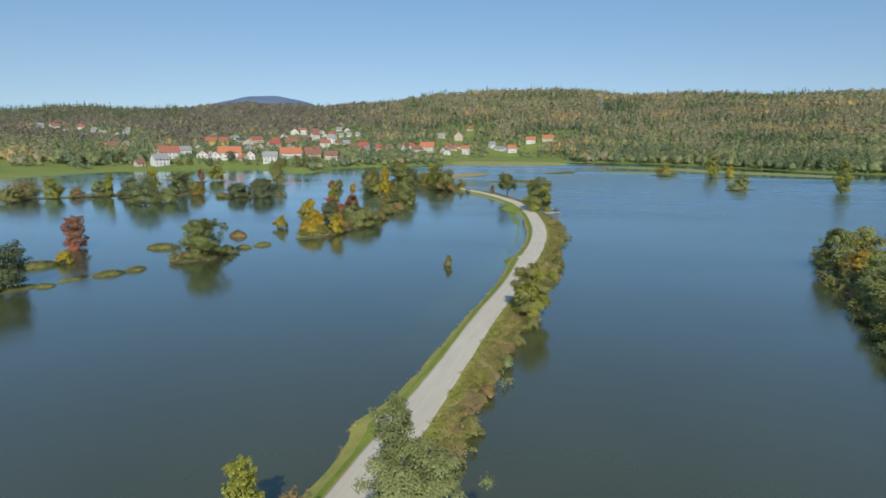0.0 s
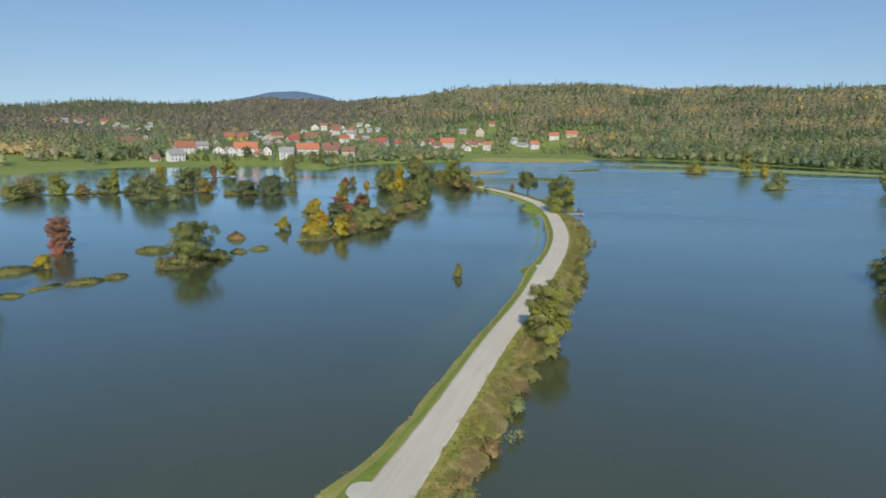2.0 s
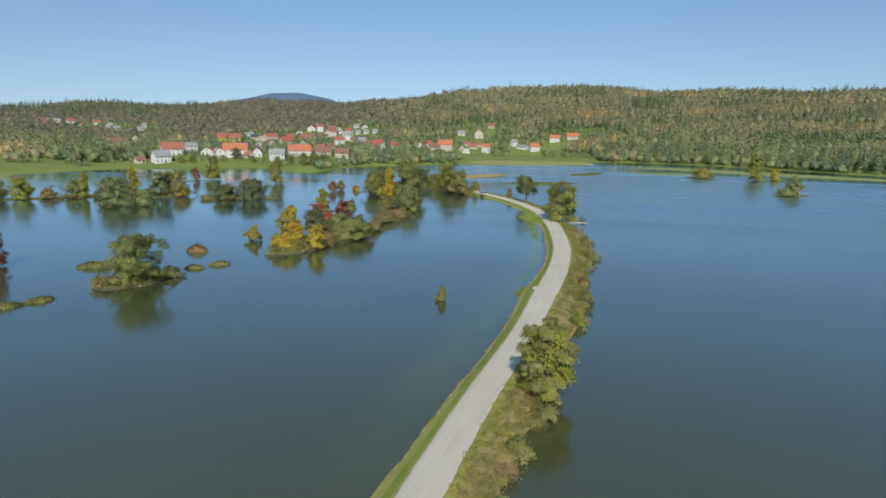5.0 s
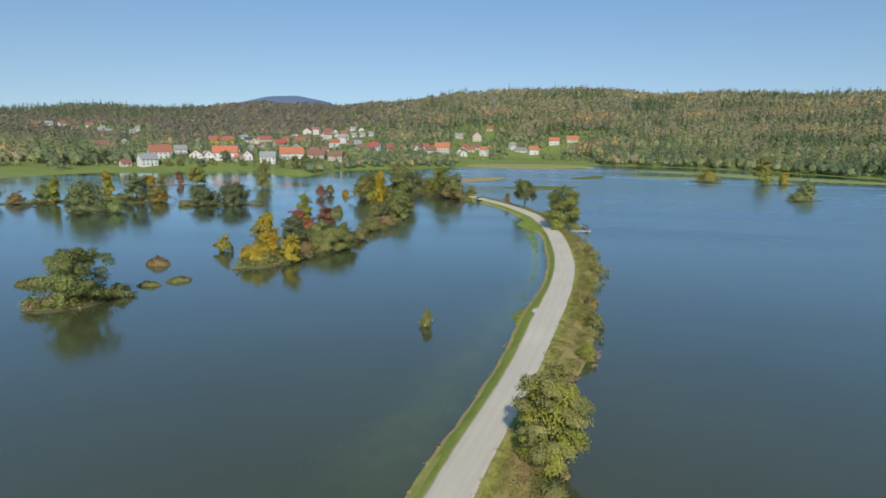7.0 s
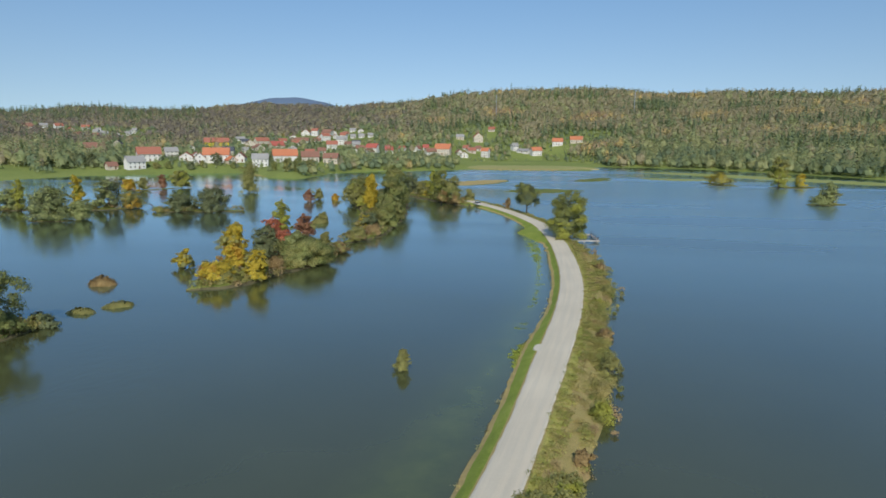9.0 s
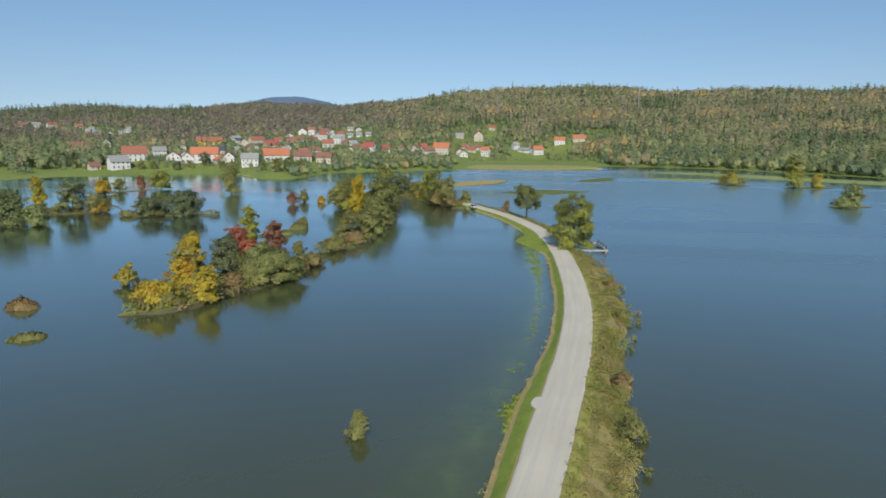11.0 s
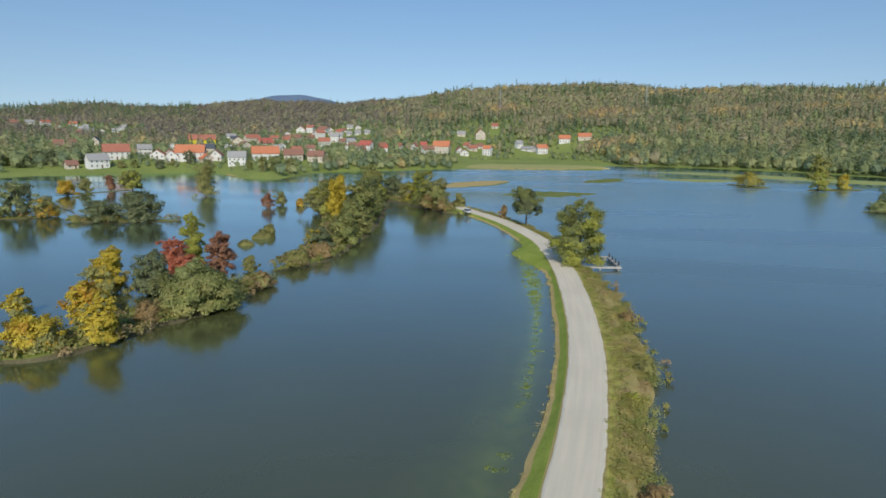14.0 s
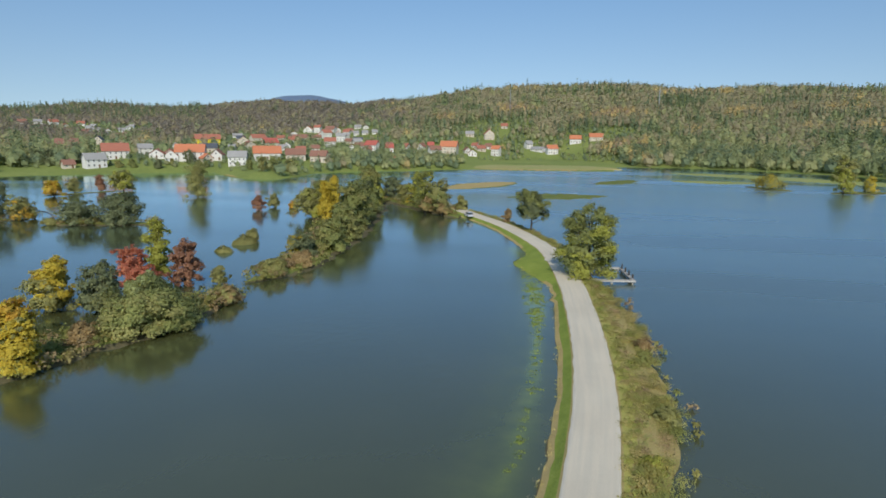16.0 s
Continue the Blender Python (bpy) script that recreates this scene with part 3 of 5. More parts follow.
def crown_points(blobs, count, rng, shell=0.45):
    """Points and outward ways over ellipsoid clumps (x, y, z, rx, rz)."""
    b = np.array(blobs)
    area = b[:, 3] ** 2 + b[:, 3] * b[:, 4]
    pick = rng.choice(len(b), count, p=area / area.sum())
    d = rng.normal(0, 1, (count, 3))
    d /= np.linalg.norm(d, axis=1)[:, None]
    d[:, 2] = np.where((d[:, 2] < -0.3) & (rng.random(count) < 0.6), -d[:, 2], d[:, 2])
    r = rng.uniform(shell, 1.1, (count, 1)) + (rng.random((count, 1)) < 0.08) * rng.uniform(0, 0.3, (count, 1))
    q = b[pick]
    return q[:, :3] + (d * r + rng.normal(0, 0.16, (count, 3))) * np.stack([q[:, 3], q[:, 3], q[:, 4]], 1), d


def limb(verts, faces, a, b, r0, r1, sides=6, bend=0.0, rng=None):
    a, b = np.array(a, float), np.array(b, float)
    mid = (a + b) / 2 + (rng.normal(0, bend, 3) if rng is not None and bend else 0)
    base = len(verts)
    for p, r in ((a, r0), (mid, (r0 + r1) / 2), (b, r1)):
        d = b - a
        d = d / np.linalg.norm(d)
        u = np.cross(d, (0.3, 0.9, 0.2))
        u /= np.linalg.norm(u)
        w = np.cross(d, u)
        verts += [tuple(p + r * (u * math.cos(2 * math.pi * k / sides) + w * math.sin(2 * math.pi * k / sides))) for k in range(sides)]
    for ring in range(2):
        for k in range(sides):
            i, j = base + ring * sides + k, base + ring * sides + (k + 1) % sides
            faces.append((i, j, j + sides, i + sides))


def crown_blobs(shape, h, w, rng):
    """The clumps of a crown of height h and width w, standing on z = 0: boughs of unequal reach, each with its own clumps."""
    low, boughs, each, reach, thick = {"round": (0.34, 13, 7, 0.36, 0.16), "low": (0.05, 25, 7, 0.42, 0.15), "tall": (0.07, 15, 6, 0.26, 0.24), "high": (0.62, 12, 7, 0.34, 0.2), "bush": (0.08, 12, 6, 0.38, 0.165)}[shape]
    out = []
    lean = rng.normal(0, 0.05 * w, 2)
    flat = 0.75 * min(1.0, h / w)
    for k in range(boughs):
        t = low + (0.9 - low) * (k + rng.uniform(0, 1)) / boughs
        if shape == "low":
            prof = math.sqrt(max(0.05, 1 - ((t - 0.4) / 0.62) ** 2))
        elif shape == "bush":
            prof = math.cos(t * 1.35)
        elif shape == "high":
            prof = 1.0
        elif shape == "tall":
            prof = math.sin(math.pi * (0.2 + 0.7 * t)) ** 0.8
        else:
            prof = math.sin(math.pi * (0.1 + 0.82 * t)) ** 0.7
        a = k * 2.4 + rng.normal(0, 0.5)
        arm = w * reach * prof * rng.uniform(0.66, 1.0)
        size = w * thick * rng.uniform(0.75, 1.25) * (1.1 - 0.3 * t)
        cx, cy, cz = arm * math.cos(a) + lean[0] * t, arm * math.sin(a) + lean[1] * t, h * t
        for _ in range(each):
            q = rng.normal(0, 0.55, 3) * size
            along = rng.uniform(0.62, 1.08)
            r = size * rng.uniform(0.4, 0.8)
            out.append((cx * along + q[0], cy * along + q[1], cz + q[2] * flat + 0.05 * h * (1 - along), r, min(r * rng.uniform(0.6, 0.95), 0.3 * h)))
    for _ in range(5):      # the leader at the top
        q = rng.normal(0, 1, 2) * w * 0.055
        out.append((lean[0] + q[0], lean[1] + q[1], h * rng.uniform(0.84, 0.95), w * rng.uniform(0.05, 0.09), h * 0.06))
    mid = (low + 0.9) / 2
    out.append((lean[0] * mid, lean[1] * mid, h * mid, w * 0.27, h * (0.9 - low) * 0.42))
    return [(x, y, max(z, rz * 0.75), r, rz) for x, y, z, r, rz in out]


def tree(name, x, y, z, h, w, colour, shape="round", seed=1, leaves=1800, size=0.38, label="", category="tree", second=None, share=0.3, turn=0.0, lean=0.0):
    """A tree or bush: an empty at its foot, a trunk with limbs, and a crown; second: another leaf colour for some of its clumps."""
    rng = np.random.default_rng(seed)
    root = new(name)
    root.empty_display_size = 0.5
    root.matrix_basis = pose(x, y, z, lean, 0, turn)
    tagged(root, label, category)
    blobs = crown_blobs(shape, h, w * (1.12 if shape == "low" else 1.05), rng)
    v, f = [], []
    r0 = max(0.05, h * 0.022)
    if shape != "bush":
        limb(v, f, (0, 0, -0.6), (0, 0, h * 0.35), r0 * 1.25, r0 * 0.85, 8)
        limb(v, f, (0, 0, h * 0.35), (0, 0, h * 0.85), r0 * 0.85, r0 * 0.25, 6, h * 0.02, rng)
    else:
        for k in range(4):
            a = k * 1.7 + seed
            limb(v, f, (0.1 * math.cos(a), 0.1 * math.sin(a), -0.4), (w * 0.2 * math.cos(a), w * 0.2 * math.sin(a), h * 0.5), r0, r0 * 0.4, 5, 0.05, rng)
    for bx, by, bz, br, brz in blobs[::max(1, len(blobs) // 16)]:
        if shape != "bush":
            limb(v, f, (0, 0, bz * 0.62), (bx, by, bz), r0 * 0.42, r0 * 0.12, 5, 0.15, rng)
    part("trunk", mesh_of("trunk", v, f, BARK, smooth=True), root)
    cuts = [(blobs, colour, 1.0)]
    if second:
        k = max(1, int(len(blobs) * share))
        side = rng.normal(0, 1, 3) * (1, 1, 0.8)      # the other colour keeps to one side of the crown
        order = np.argsort(np.array(blobs)[:, :3] @ side / w + rng.normal(0, 0.55, len(blobs)))
        cuts = [([blobs[i] for i in order[k:]], colour, 1 - share), ([blobs[i] for i in order[:k]], second, share)]
    for bl, col, fr in cuts:
        c, d = crown_points(bl, int(leaves * fr * 3.2), rng)
        low_c = c[:, 2] < 0.05
        c[low_c, 2] = rng.uniform(0.06, 0.4, int(low_c.sum()))
        keep = c[:, 2] > 0.05
        c, d = c[keep], d[keep]
        soft = round_normals(c, d, (0, 0, h * 0.42), rng)
        lv = leaf_cards(c, 0.5 * d + 0.7 * soft[::3], size * 0.55, rng)
        part("crown", soft_normals(mesh_of("crown", face_out(lv, soft), np.arange(len(lv)).reshape(-1, 3), LEAF[col], smooth=True), soft), root)
    return root


# beside the road
tree("tree", -8.9, 39.8, 0.6, 11.4, 3.6, "grey", "high", 11, 1500, 0.16, "slender grey-green tree on the causeway bank", turn=20)
tree("tree", -6.9, 37.6, 0.5, 9.4, 7.0, "grey", "low", 111, 11000, 0.19, "broad grey-green leafy tree on the causeway bank", turn=40)
tree("tree", -19.3, 36.0, -0.2, 8.2, 3.4, "lime", "tall", 12, 2500, 0.25, "bright yellow-green young tree standing in the water")
tree("bush", -16.2, 37.6, -0.1, 5.0, 3.4, "brown", "bush", 13, 1400, 0.24, "brownish leafless-looking bush in the water", "bush")
tree("tree", 0.8, 98.5, 0.5, 9.0, 6.0, "olive", "low", 14, 11000, 0.2, "olive-green spreading tree on the causeway bank", second="lime", share=0.35)
tree("tree", 2.2, 233.5, 0.6, 13.6, 9.8, "green", "low", 15, 9000, 0.3, "large dense green tree beside the jetty", second="lime", share=0.3)
tree("tree", -12.3, 283.5, 0.7, 11.2, 10.2, "green", "round", 16, 6500, 0.34, "round green tree with a bare trunk beside the road", second="dark", share=0.4)
tree("bush", -20.5, 296.5, 0.5, 4.5, 3.2, "brown", "bush", 17, 900, 0.35, "reddish-brown bush beside the road", "bush")
tree("bush", -18.6, 134.8, -0.2, 2.9, 1.9, "olive", "tall", 18, 1200, 0.18, "lone olive-green bush standing in open water", "bush")

# shrubs at the foot of the causeway
for k, (yy, off, h, w, col, words) in enumerate(((57.5, 6.2, 1.9, 2.6, "olive", "rounded olive bush"), (60.5, 5.2, 1.3, 2.2, "brown", "low brown bush"), (67, 6.3, 1.5, 2.2, "brown", "pale brown bush"),
                                                 (77, 7.0, 1.7, 2.0, "grey", "grey-green bush"), (86, 6.6, 1.8, 3.0, "olive", "olive bush"), (93, 8.0, 1.6, 3.0, "olive", "spreading olive bush"),
                                                 (127, 7.2, 2.0, 3.0, "lime", "yellow-green bush"), (140, 7.4, 2.1, 3.2, "olive", "rounded olive bush"), (118, 6.0, 1.5, 2.2, "brown", "ochre brown bush"),
                                                 (152, 6.0, 1.6, 2.4, "brown", "brownish bush"), (178, 6.4, 1.7, 3.0, "olive", "olive bush"), (197, 6.6, 1.6, 2.8, "brown", "brownish bush"), (168, 4.6, 1.6, 2.2, "lime", "yellow-green bush"))):
    px, py, _ = way_point(yy, off)
    tree("bush", px, py, 0.05, h, w, col, "bush", 300 + k, 900, 0.17, words + " at the water's edge below the road", "bush")

# islet trees on the flooded side
tree("tree", -79.5, 132.5, 0.3, 9.2, 9.6, "green", "low", 21, 9000, 0.27, "broad green tree filling a tiny islet")
tree("bush", -75.8, 139.5, 0.0, 2.0, 4.2, "dark", "bush", 22, 700, 0.3, "dark low bush at the islet's edge", "bush")
tree("tree", -117.2, 137.0, -0.3, 9.4, 5.8, "russet", "low", 23, 2600, 0.32, "bare-looking russet red tree standing in water", second="red", share=0.3)
tree("bush", -107, 121, 0.1, 3.0, 4.0, "yellow", "bush", 24, 1100, 0.3, "golden yellow bush on a reedy islet", "bush")
tree("tree", -101, 97.5, 0.2, 9.0, 9.5, "dark", "low", 25, 5000, 0.34, "dark green tree at the water's edge")
tree("tree", -108, 93, 0.2, 9.5, 9.0, "dark", "round", 26, 4000, 0.36, "dark green tree at the water's edge")

# the long autumn island
tree("tree", -64.9, 168.2, 0.4, 3.9, 6.2, "yellow", "low", 31, 3000, 0.32, "golden yellow tree on the long island", second="orange", share=0.2)
tree("tree", -75.5, 193, 0.0, 7.8, 6.2, "yellow", "low", 32, 4200, 0.32, "tall golden yellow tree standing in water", second="olive", share=0.45)
tree("tree", -58.6, 172.2, 0.4, 6.0, 4.4, "yellow", "low", 33, 2600, 0.32, "golden yellow tree at the island's rim", second="olive", share=0.3)
tree("bush", -63, 168, 0.4, 2.4, 5.5, "olive", "bush", 34, 1500, 0.3, "olive bush on the island's muddy rim", "bush")
tree("tree", -67.3, 179.5, 0.2, 5.6, 5.2, "yellow", "low", 133, 3000, 0.32, "golden yellow tree in the middle of the long island", second="orange", share=0.3)
tree("bush", -58.5, 181, 0.4, 2.6, 5.0, "brown", "bush", 35, 1300, 0.3, "brown scrub on the island's muddy rim", "bush")
tree("tree", -55, 189, 0.3, 5.3, 11.6, "green", "low", 36, 8500, 0.34, "broad olive-green willow over the water", second="olive", share=0.35)
tree("tree", -60.5, 194.5, 0.4, 5.8, 5.8, "green", "low", 37, 4000, 0.36, "green tree on the long island", second="grey", share=0.4)
tree("tree", -68.2, 194.5, 0.1, 7.6, 6.0, "dark", "low", 38, 3000, 0.34, "dark green tree on the long island")
tree("bush", -58, 185, 0.3, 3.2, 5.0, "grey", "bush", 39, 1500, 0.34, "grey-green willow scrub on the island", "bush")
tree("tree", -71, 205, 0.0, 7.8, 4.8, "red", "low", 40, 2600, 0.34, "bright red autumn tree on the long island")
tree("tree", -67.2, 203, 0.0, 5.2, 5.4, "red", "low", 41, 2000, 0.34, "low red autumn tree on the long island")
tree("tree", -73.2, 213.5, 0.0, 11.6, 4.2, "lime", "tall", 42, 2600, 0.34, "slender yellow-green tree standing in water")
tree("tree", -66, 211, 0.0, 8.4, 4.8, "russet", "low", 43, 2600, 0.34, "russet brown tree standing in water")
tree("bush", -61, 213, 0.0, 3.2, 3.2, "olive", "bush", 44, 900, 0.32, "olive bush in the water", "bush")
tree("bush", -53, 203, 0.1, 2.7, 5.4, "brown", "bush", 45, 1500, 0.32, "olive-brown dome-shaped bush at the island's end", "bush", second="olive", share=0.5)
tree("bush", -79.3, 179.3, 0.0, 3.8, 4.4, "yellow", "bush", 46, 1800, 0.32, "golden bush standing alone in water", "bush", second="olive", share=0.4)

# flat reed tufts on the water
def reed_tuft(x, y, lx, ly, h, colour, turn, seed, label):
    """A bed of upright reeds in uneven clumps, thinning to a ragged rim."""
    rng = np.random.default_rng(seed)
    cs, ds = [], []
    for _ in range(int(16 + 5 * lx * ly)):
        a, r = rng.uniform(0, 2 * math.pi), math.sqrt(rng.uniform(0, 1)) * rng.uniform(0.75, 1.1)
        px, py = r * math.cos(a) * lx / 2, r * math.sin(a) * ly / 2
        hh = h * (1.08 - min(1.0, r) ** 2 * 0.72) * rng.uniform(0.7, 1.15)
        n = 46
        q = rng.normal(0, 1, (n, 2)) * rng.uniform(0.18, 0.4)
        fall = np.exp(-(q ** 2).sum(1) * 3.0)
        cs.append(np.stack([px + q[:, 0], py + q[:, 1], hh * fall * rng.uniform(0.25, 1.0, n)], 1))
        ds.append(np.stack([math.cos(a) * r + q[:, 0], math.sin(a) * r + q[:, 1], 0.5 * np.ones(n)], 1))
    c, d = np.vstack(cs), np.vstack(ds)
    lv = leaf_cards(c, d, 0.14, rng, 0.6)
    mid = np.repeat(lv.reshape(-1, 3, 3).mean(1), 3, 0)
    lv = mid + (lv - mid) * (0.75, 0.75, 1.7)
    lv[:, 2] = np.maximum(lv[:, 2], -0.05)
    root = new("reed_bed")
    root.matrix_basis = pose(x, y, 0.02, 0, 0, turn)
    tagged(root, label, "reeds")
    soft = round_normals(c, d, (0, 0, -2.0), rng)
    part("reeds", soft_normals(mesh_of("reeds", face_out(lv, soft), np.arange(len(lv)).reshape(-1, 3), LEAF[colour], smooth=True), soft), root)


reed_tuft(-75.4, 146.4, 3.6, 2.2, 0.9, "olive", 10, 51, "small olive reed tuft in open water")
reed_tuft(-72.2, 151.0, 4.6, 2.0, 0.9, "olive", 35, 52, "small olive reed tuft in open water")
reed_tuft(-85.6, 163.0, 4.6, 3.4, 1.8, "brown", 10, 53, "brownish dome-shaped reed tuft in open water")
reed_tuft(-96.5, 142.5, 7.5, 3.6, 1.3, "olive", 25, 54, "yellow-green reed bed beside the islet")
reed_tuft(-89.6, 112.8, 6.0, 2.4, 1.0, "olive", 50, 55, "flat yellow-green reed bed")
reed_tuft(-86.6, 117.8, 4.5, 2.0, 0.9, "olive", 60, 56, "flat yellow-green reed bed")
reed_tuft(-110.5, 116.5, 9.0, 3.6, 1.4, "olive", 55, 57, "yellow-green reed bed in shallow water")
reed_tuft(-115, 111, 8.0, 4.0, 1.6, "olive", 55, 58, "olive reed bed in shallow water")
reed_tuft(-93.8, 107.6, 6.0, 0.9, 0.4, "olive", 75, 59, "thin streak of reeds on the water")
reed_tuft(-95, 101.5, 3.0, 1.6, 0.7, "olive", 30, 60, "small yellow-green reed tuft")
reed_tuft(-76.5, 239, 3.6, 2.8, 1.4, "olive", 0, 61, "olive bushy reed tuft")
reed_tuft(-77.4, 249, 5.5, 3.6, 2.0, "olive", 50, 62, "olive bushy reed tuft")
tree("bush", -78.4, 253.5, 0, 2.6, 4.2, "olive", "bush", 63, 900, 0.36, "olive bush in the water", "bush")

# wooded tongue of land
tree("bush", -55, 221, 0.5, 2.6, 6.5, "olive", "bush", 71, 2200, 0.34, "olive scrub at the tip of the wooded tongue", "bush")
tree("bush", -52.8, 229, 0.5, 2.8, 6.0, "brown", "bush", 72, 1800, 0.34, "brown scrub at the waterside", "bush")
tree("tree", -56.5, 237, 0.5, 5.0, 6.0, "dark", "low", 73, 2000, 0.38, "dark green waterside tree on the tongue of land", second="yellow", share=0.2)
tree("tree", -53.5, 245, 0.5, 6.5, 7.0, "green", "low", 74, 2400, 0.4, "green waterside tree on the tongue of land", second="olive", share=0.4)
tree("tree", -56, 258, 0.5, 8.5, 8.5, "olive", "low", 75, 2800, 0.42, "olive-green waterside tree on the tongue of land", second="green", share=0.4)
tree("tree", -60, 274, 0.5, 12.5, 10.0, "green", "low", 76, 3600, 0.45, "tall green waterside tree on the tongue of land", second="olive", share=0.3)
tree("tree", -63.5, 288, 0.5, 12.5, 10.0, "dark", "low", 77, 3200, 0.48, "dark green waterside tree on the tongue of land", second="green", share=0.4)
tree("tree", -71, 282, 0.5, 12.5, 5.5, "yellow", "tall", 78, 2200, 0.45, "tall golden yellow tree among green ones")
tree("tree", -76, 300, 0.5, 13.0, 5.5, "yellow", "tall", 79, 2000, 0.48, "tall golden yellow tree among green ones")
tree("tree", -80, 292, 0.5, 9.0, 9.0, "olive", "low", 80, 2200, 0.48, "olive tree at the waterside", second="lime", share=0.2)
tree("tree", -84, 305, 0.4, 10.5, 9.0, "green", "low", 81, 2200, 0.48, "green waterside tree on the tongue of land", second="olive", share=0.5)
tree("tree", -68, 308, 0.6, 12.0, 9.0, "green", "low", 82, 2400, 0.48, "green tree on the tongue of land", second="lime", share=0.3)
tree("tree", -73, 328, 0.6, 13.5, 9.0, "olive", "low", 83, 2400, 0.5, "olive-green tree on the tongue of land", second="lime", share=0.3)
tree("tree", -80, 345, 0.6, 13.5, 9.5, "green", "round", 84, 2200, 0.52, "green tree near the shore")
tree("tree", -92, 330, 0.5, 9.5, 9.0, "dark", "low", 85, 1900, 0.5, "dark green tree near the shore")
tree("tree", -72, 349, 0.6, 8.5, 9.0, "dark", "low", 86, 1900, 0.5, "dark green bushy tree near the shore")
tree("tree", -62, 338, 0.6, 7.0, 9.5, "olive", "low", 87, 1900, 0.5, "olive bushy tree near the shore", second="yellow", share=0.15)
tree("tree", -56.5, 330, 0.6, 12.5, 5.5, "lime", "tall", 88, 1800, 0.46, "slender yellow-green tree near the road")
tree("tree", -52, 323, 0.6, 13.5, 8.0, "green", "low", 89, 2600, 0.46, "green tree near the road", second="lime", share=0.3)
tree("tree", -47, 319, 0.6, 10.5, 8.0, "green", "low", 90, 2200, 0.46, "green tree near the road", second="olive", share=0.5)
tree("bush", -43.5, 310.5, 0.5, 5.0, 6.0, "olive", "bush", 91, 1500, 0.42, "olive bush beside the road", "bush", second="brown", share=0.3)
tree("bush", -38.5, 321.5, 0.6, 5.0, 5.0, "olive", "bush", 92, 1300, 0.42, "olive bush beside the road", "bush")
tree("bush", -50, 314, 0.5, 4.5, 6.0, "brown", "bush", 93, 1300, 0.42, "olive-brown waterside bush near the road", "bush", second="olive", share=0.5)

# islets further off
tree("tree", -137.5, 263, 0.2, 6.2, 9.0, "dark", "low", 101, 2200, 0.46, "dark green tree on a flat islet")
tree("tree", -127, 266, 0.2, 8.4, 11.5, "dark", "low", 102, 2800, 0.48, "broad dark green tree on a flat islet")
tree("bush", -144, 260, 0.0, 1.6, 5.0, "olive", "bush", 103, 600, 0.4, "low olive bush on a flat islet", "bush")
tree("tree", -155.5, 235, 0.1, 6.5, 8.5, "grey", "low", 1041, 1800, 0.46, "low grey-green willow leaning over the water")
tree("tree", -163, 231, 0.2, 11.0, 12.5, "grey", "low", 104, 2600, 0.5, "grey-green tree on an islet", second="dark", share=0.3)
tree("tree", -177, 258, 0.2, 12.6, 4.6, "yellow", "tall", 105, 1500, 0.46, "columnar bright yellow tree on an islet", second="lime", share=0.4)
tree("tree", -167, 262, 0.2, 11.3, 9.5, "dark", "low", 106, 2200, 0.5, "dark green tree on an islet", second="grey", share=0.4)
tree("tree", -160, 265, 0.1, 6.5, 7.5, "olive", "low", 107, 1600, 0.46, "olive bushy tree on an islet", second="orange", share=0.12)
tree("tree", -188, 255, 0.2, 8.5, 9.0, "dark", "low", 108, 1700, 0.5, "dark green tree on an islet")
tree("tree", -194, 250, 0.2, 11.5, 4.0, "lime", "tall", 109, 1200, 0.46, "slender yellow-green tree on an islet")
tree("tree", -199, 250, 0.2, 7.5, 7.5, "grey", "low", 110, 1500, 0.5, "grey-green bushy tree on an islet")
tree("bush", -206, 244, 0.2, 4.0, 7.0, "brown", "bush", 111, 900, 0.46, "brownish bush on an islet", "bush")
tree("tree", -213, 238, 0.2, 9.0, 8.0, "lime", "low", 112, 1600, 0.5, "yellow-green bushy tree on an islet")
tree("tree", -150, 335, -0.2, 15.0, 10.0, "olive", "tall", 113, 2200, 0.5, "tall olive willow standing in the water")
tree("bush", -204, 320, 0.2, 6.2, 8.0, "orange", "bush", 114, 1300, 0.5, "orange-yellow bush on a far islet", "bush", second="yellow", share=0.5)
tree("bush", -207, 333, 0.2, 6.0, 7.0, "olive", "bush", 115, 1100, 0.5, "olive bush on a far islet", "bush")
tree("bush", -203, 343, 0.2, 7.0, 6.0, "russet", "bush", 116, 1000, 0.5, "russet bush on a far islet", "bush")
tree("tree", -195, 347, 0.2, 9.0, 10.0, "olive", "low", 117, 1800, 0.52, "olive-green tree on a far islet", second="lime", share=0.3)
tree("bush", -106, 305.5, -0.1, 5.2, 5.0, "russet", "bush", 118, 1000, 0.4, "russet bush standing in water", "bush")
tree("bush", -104.8, 313.5, -0.1, 4.8, 5.0, "olive", "bush", 119, 1000, 0.4, "olive bush standing in water", "bush")
tree("bush", -97, 313, -0.1, 3.0, 4.0, "orange", "bush", 120, 700, 0.4, "small orange bush at the waterside", "bush")


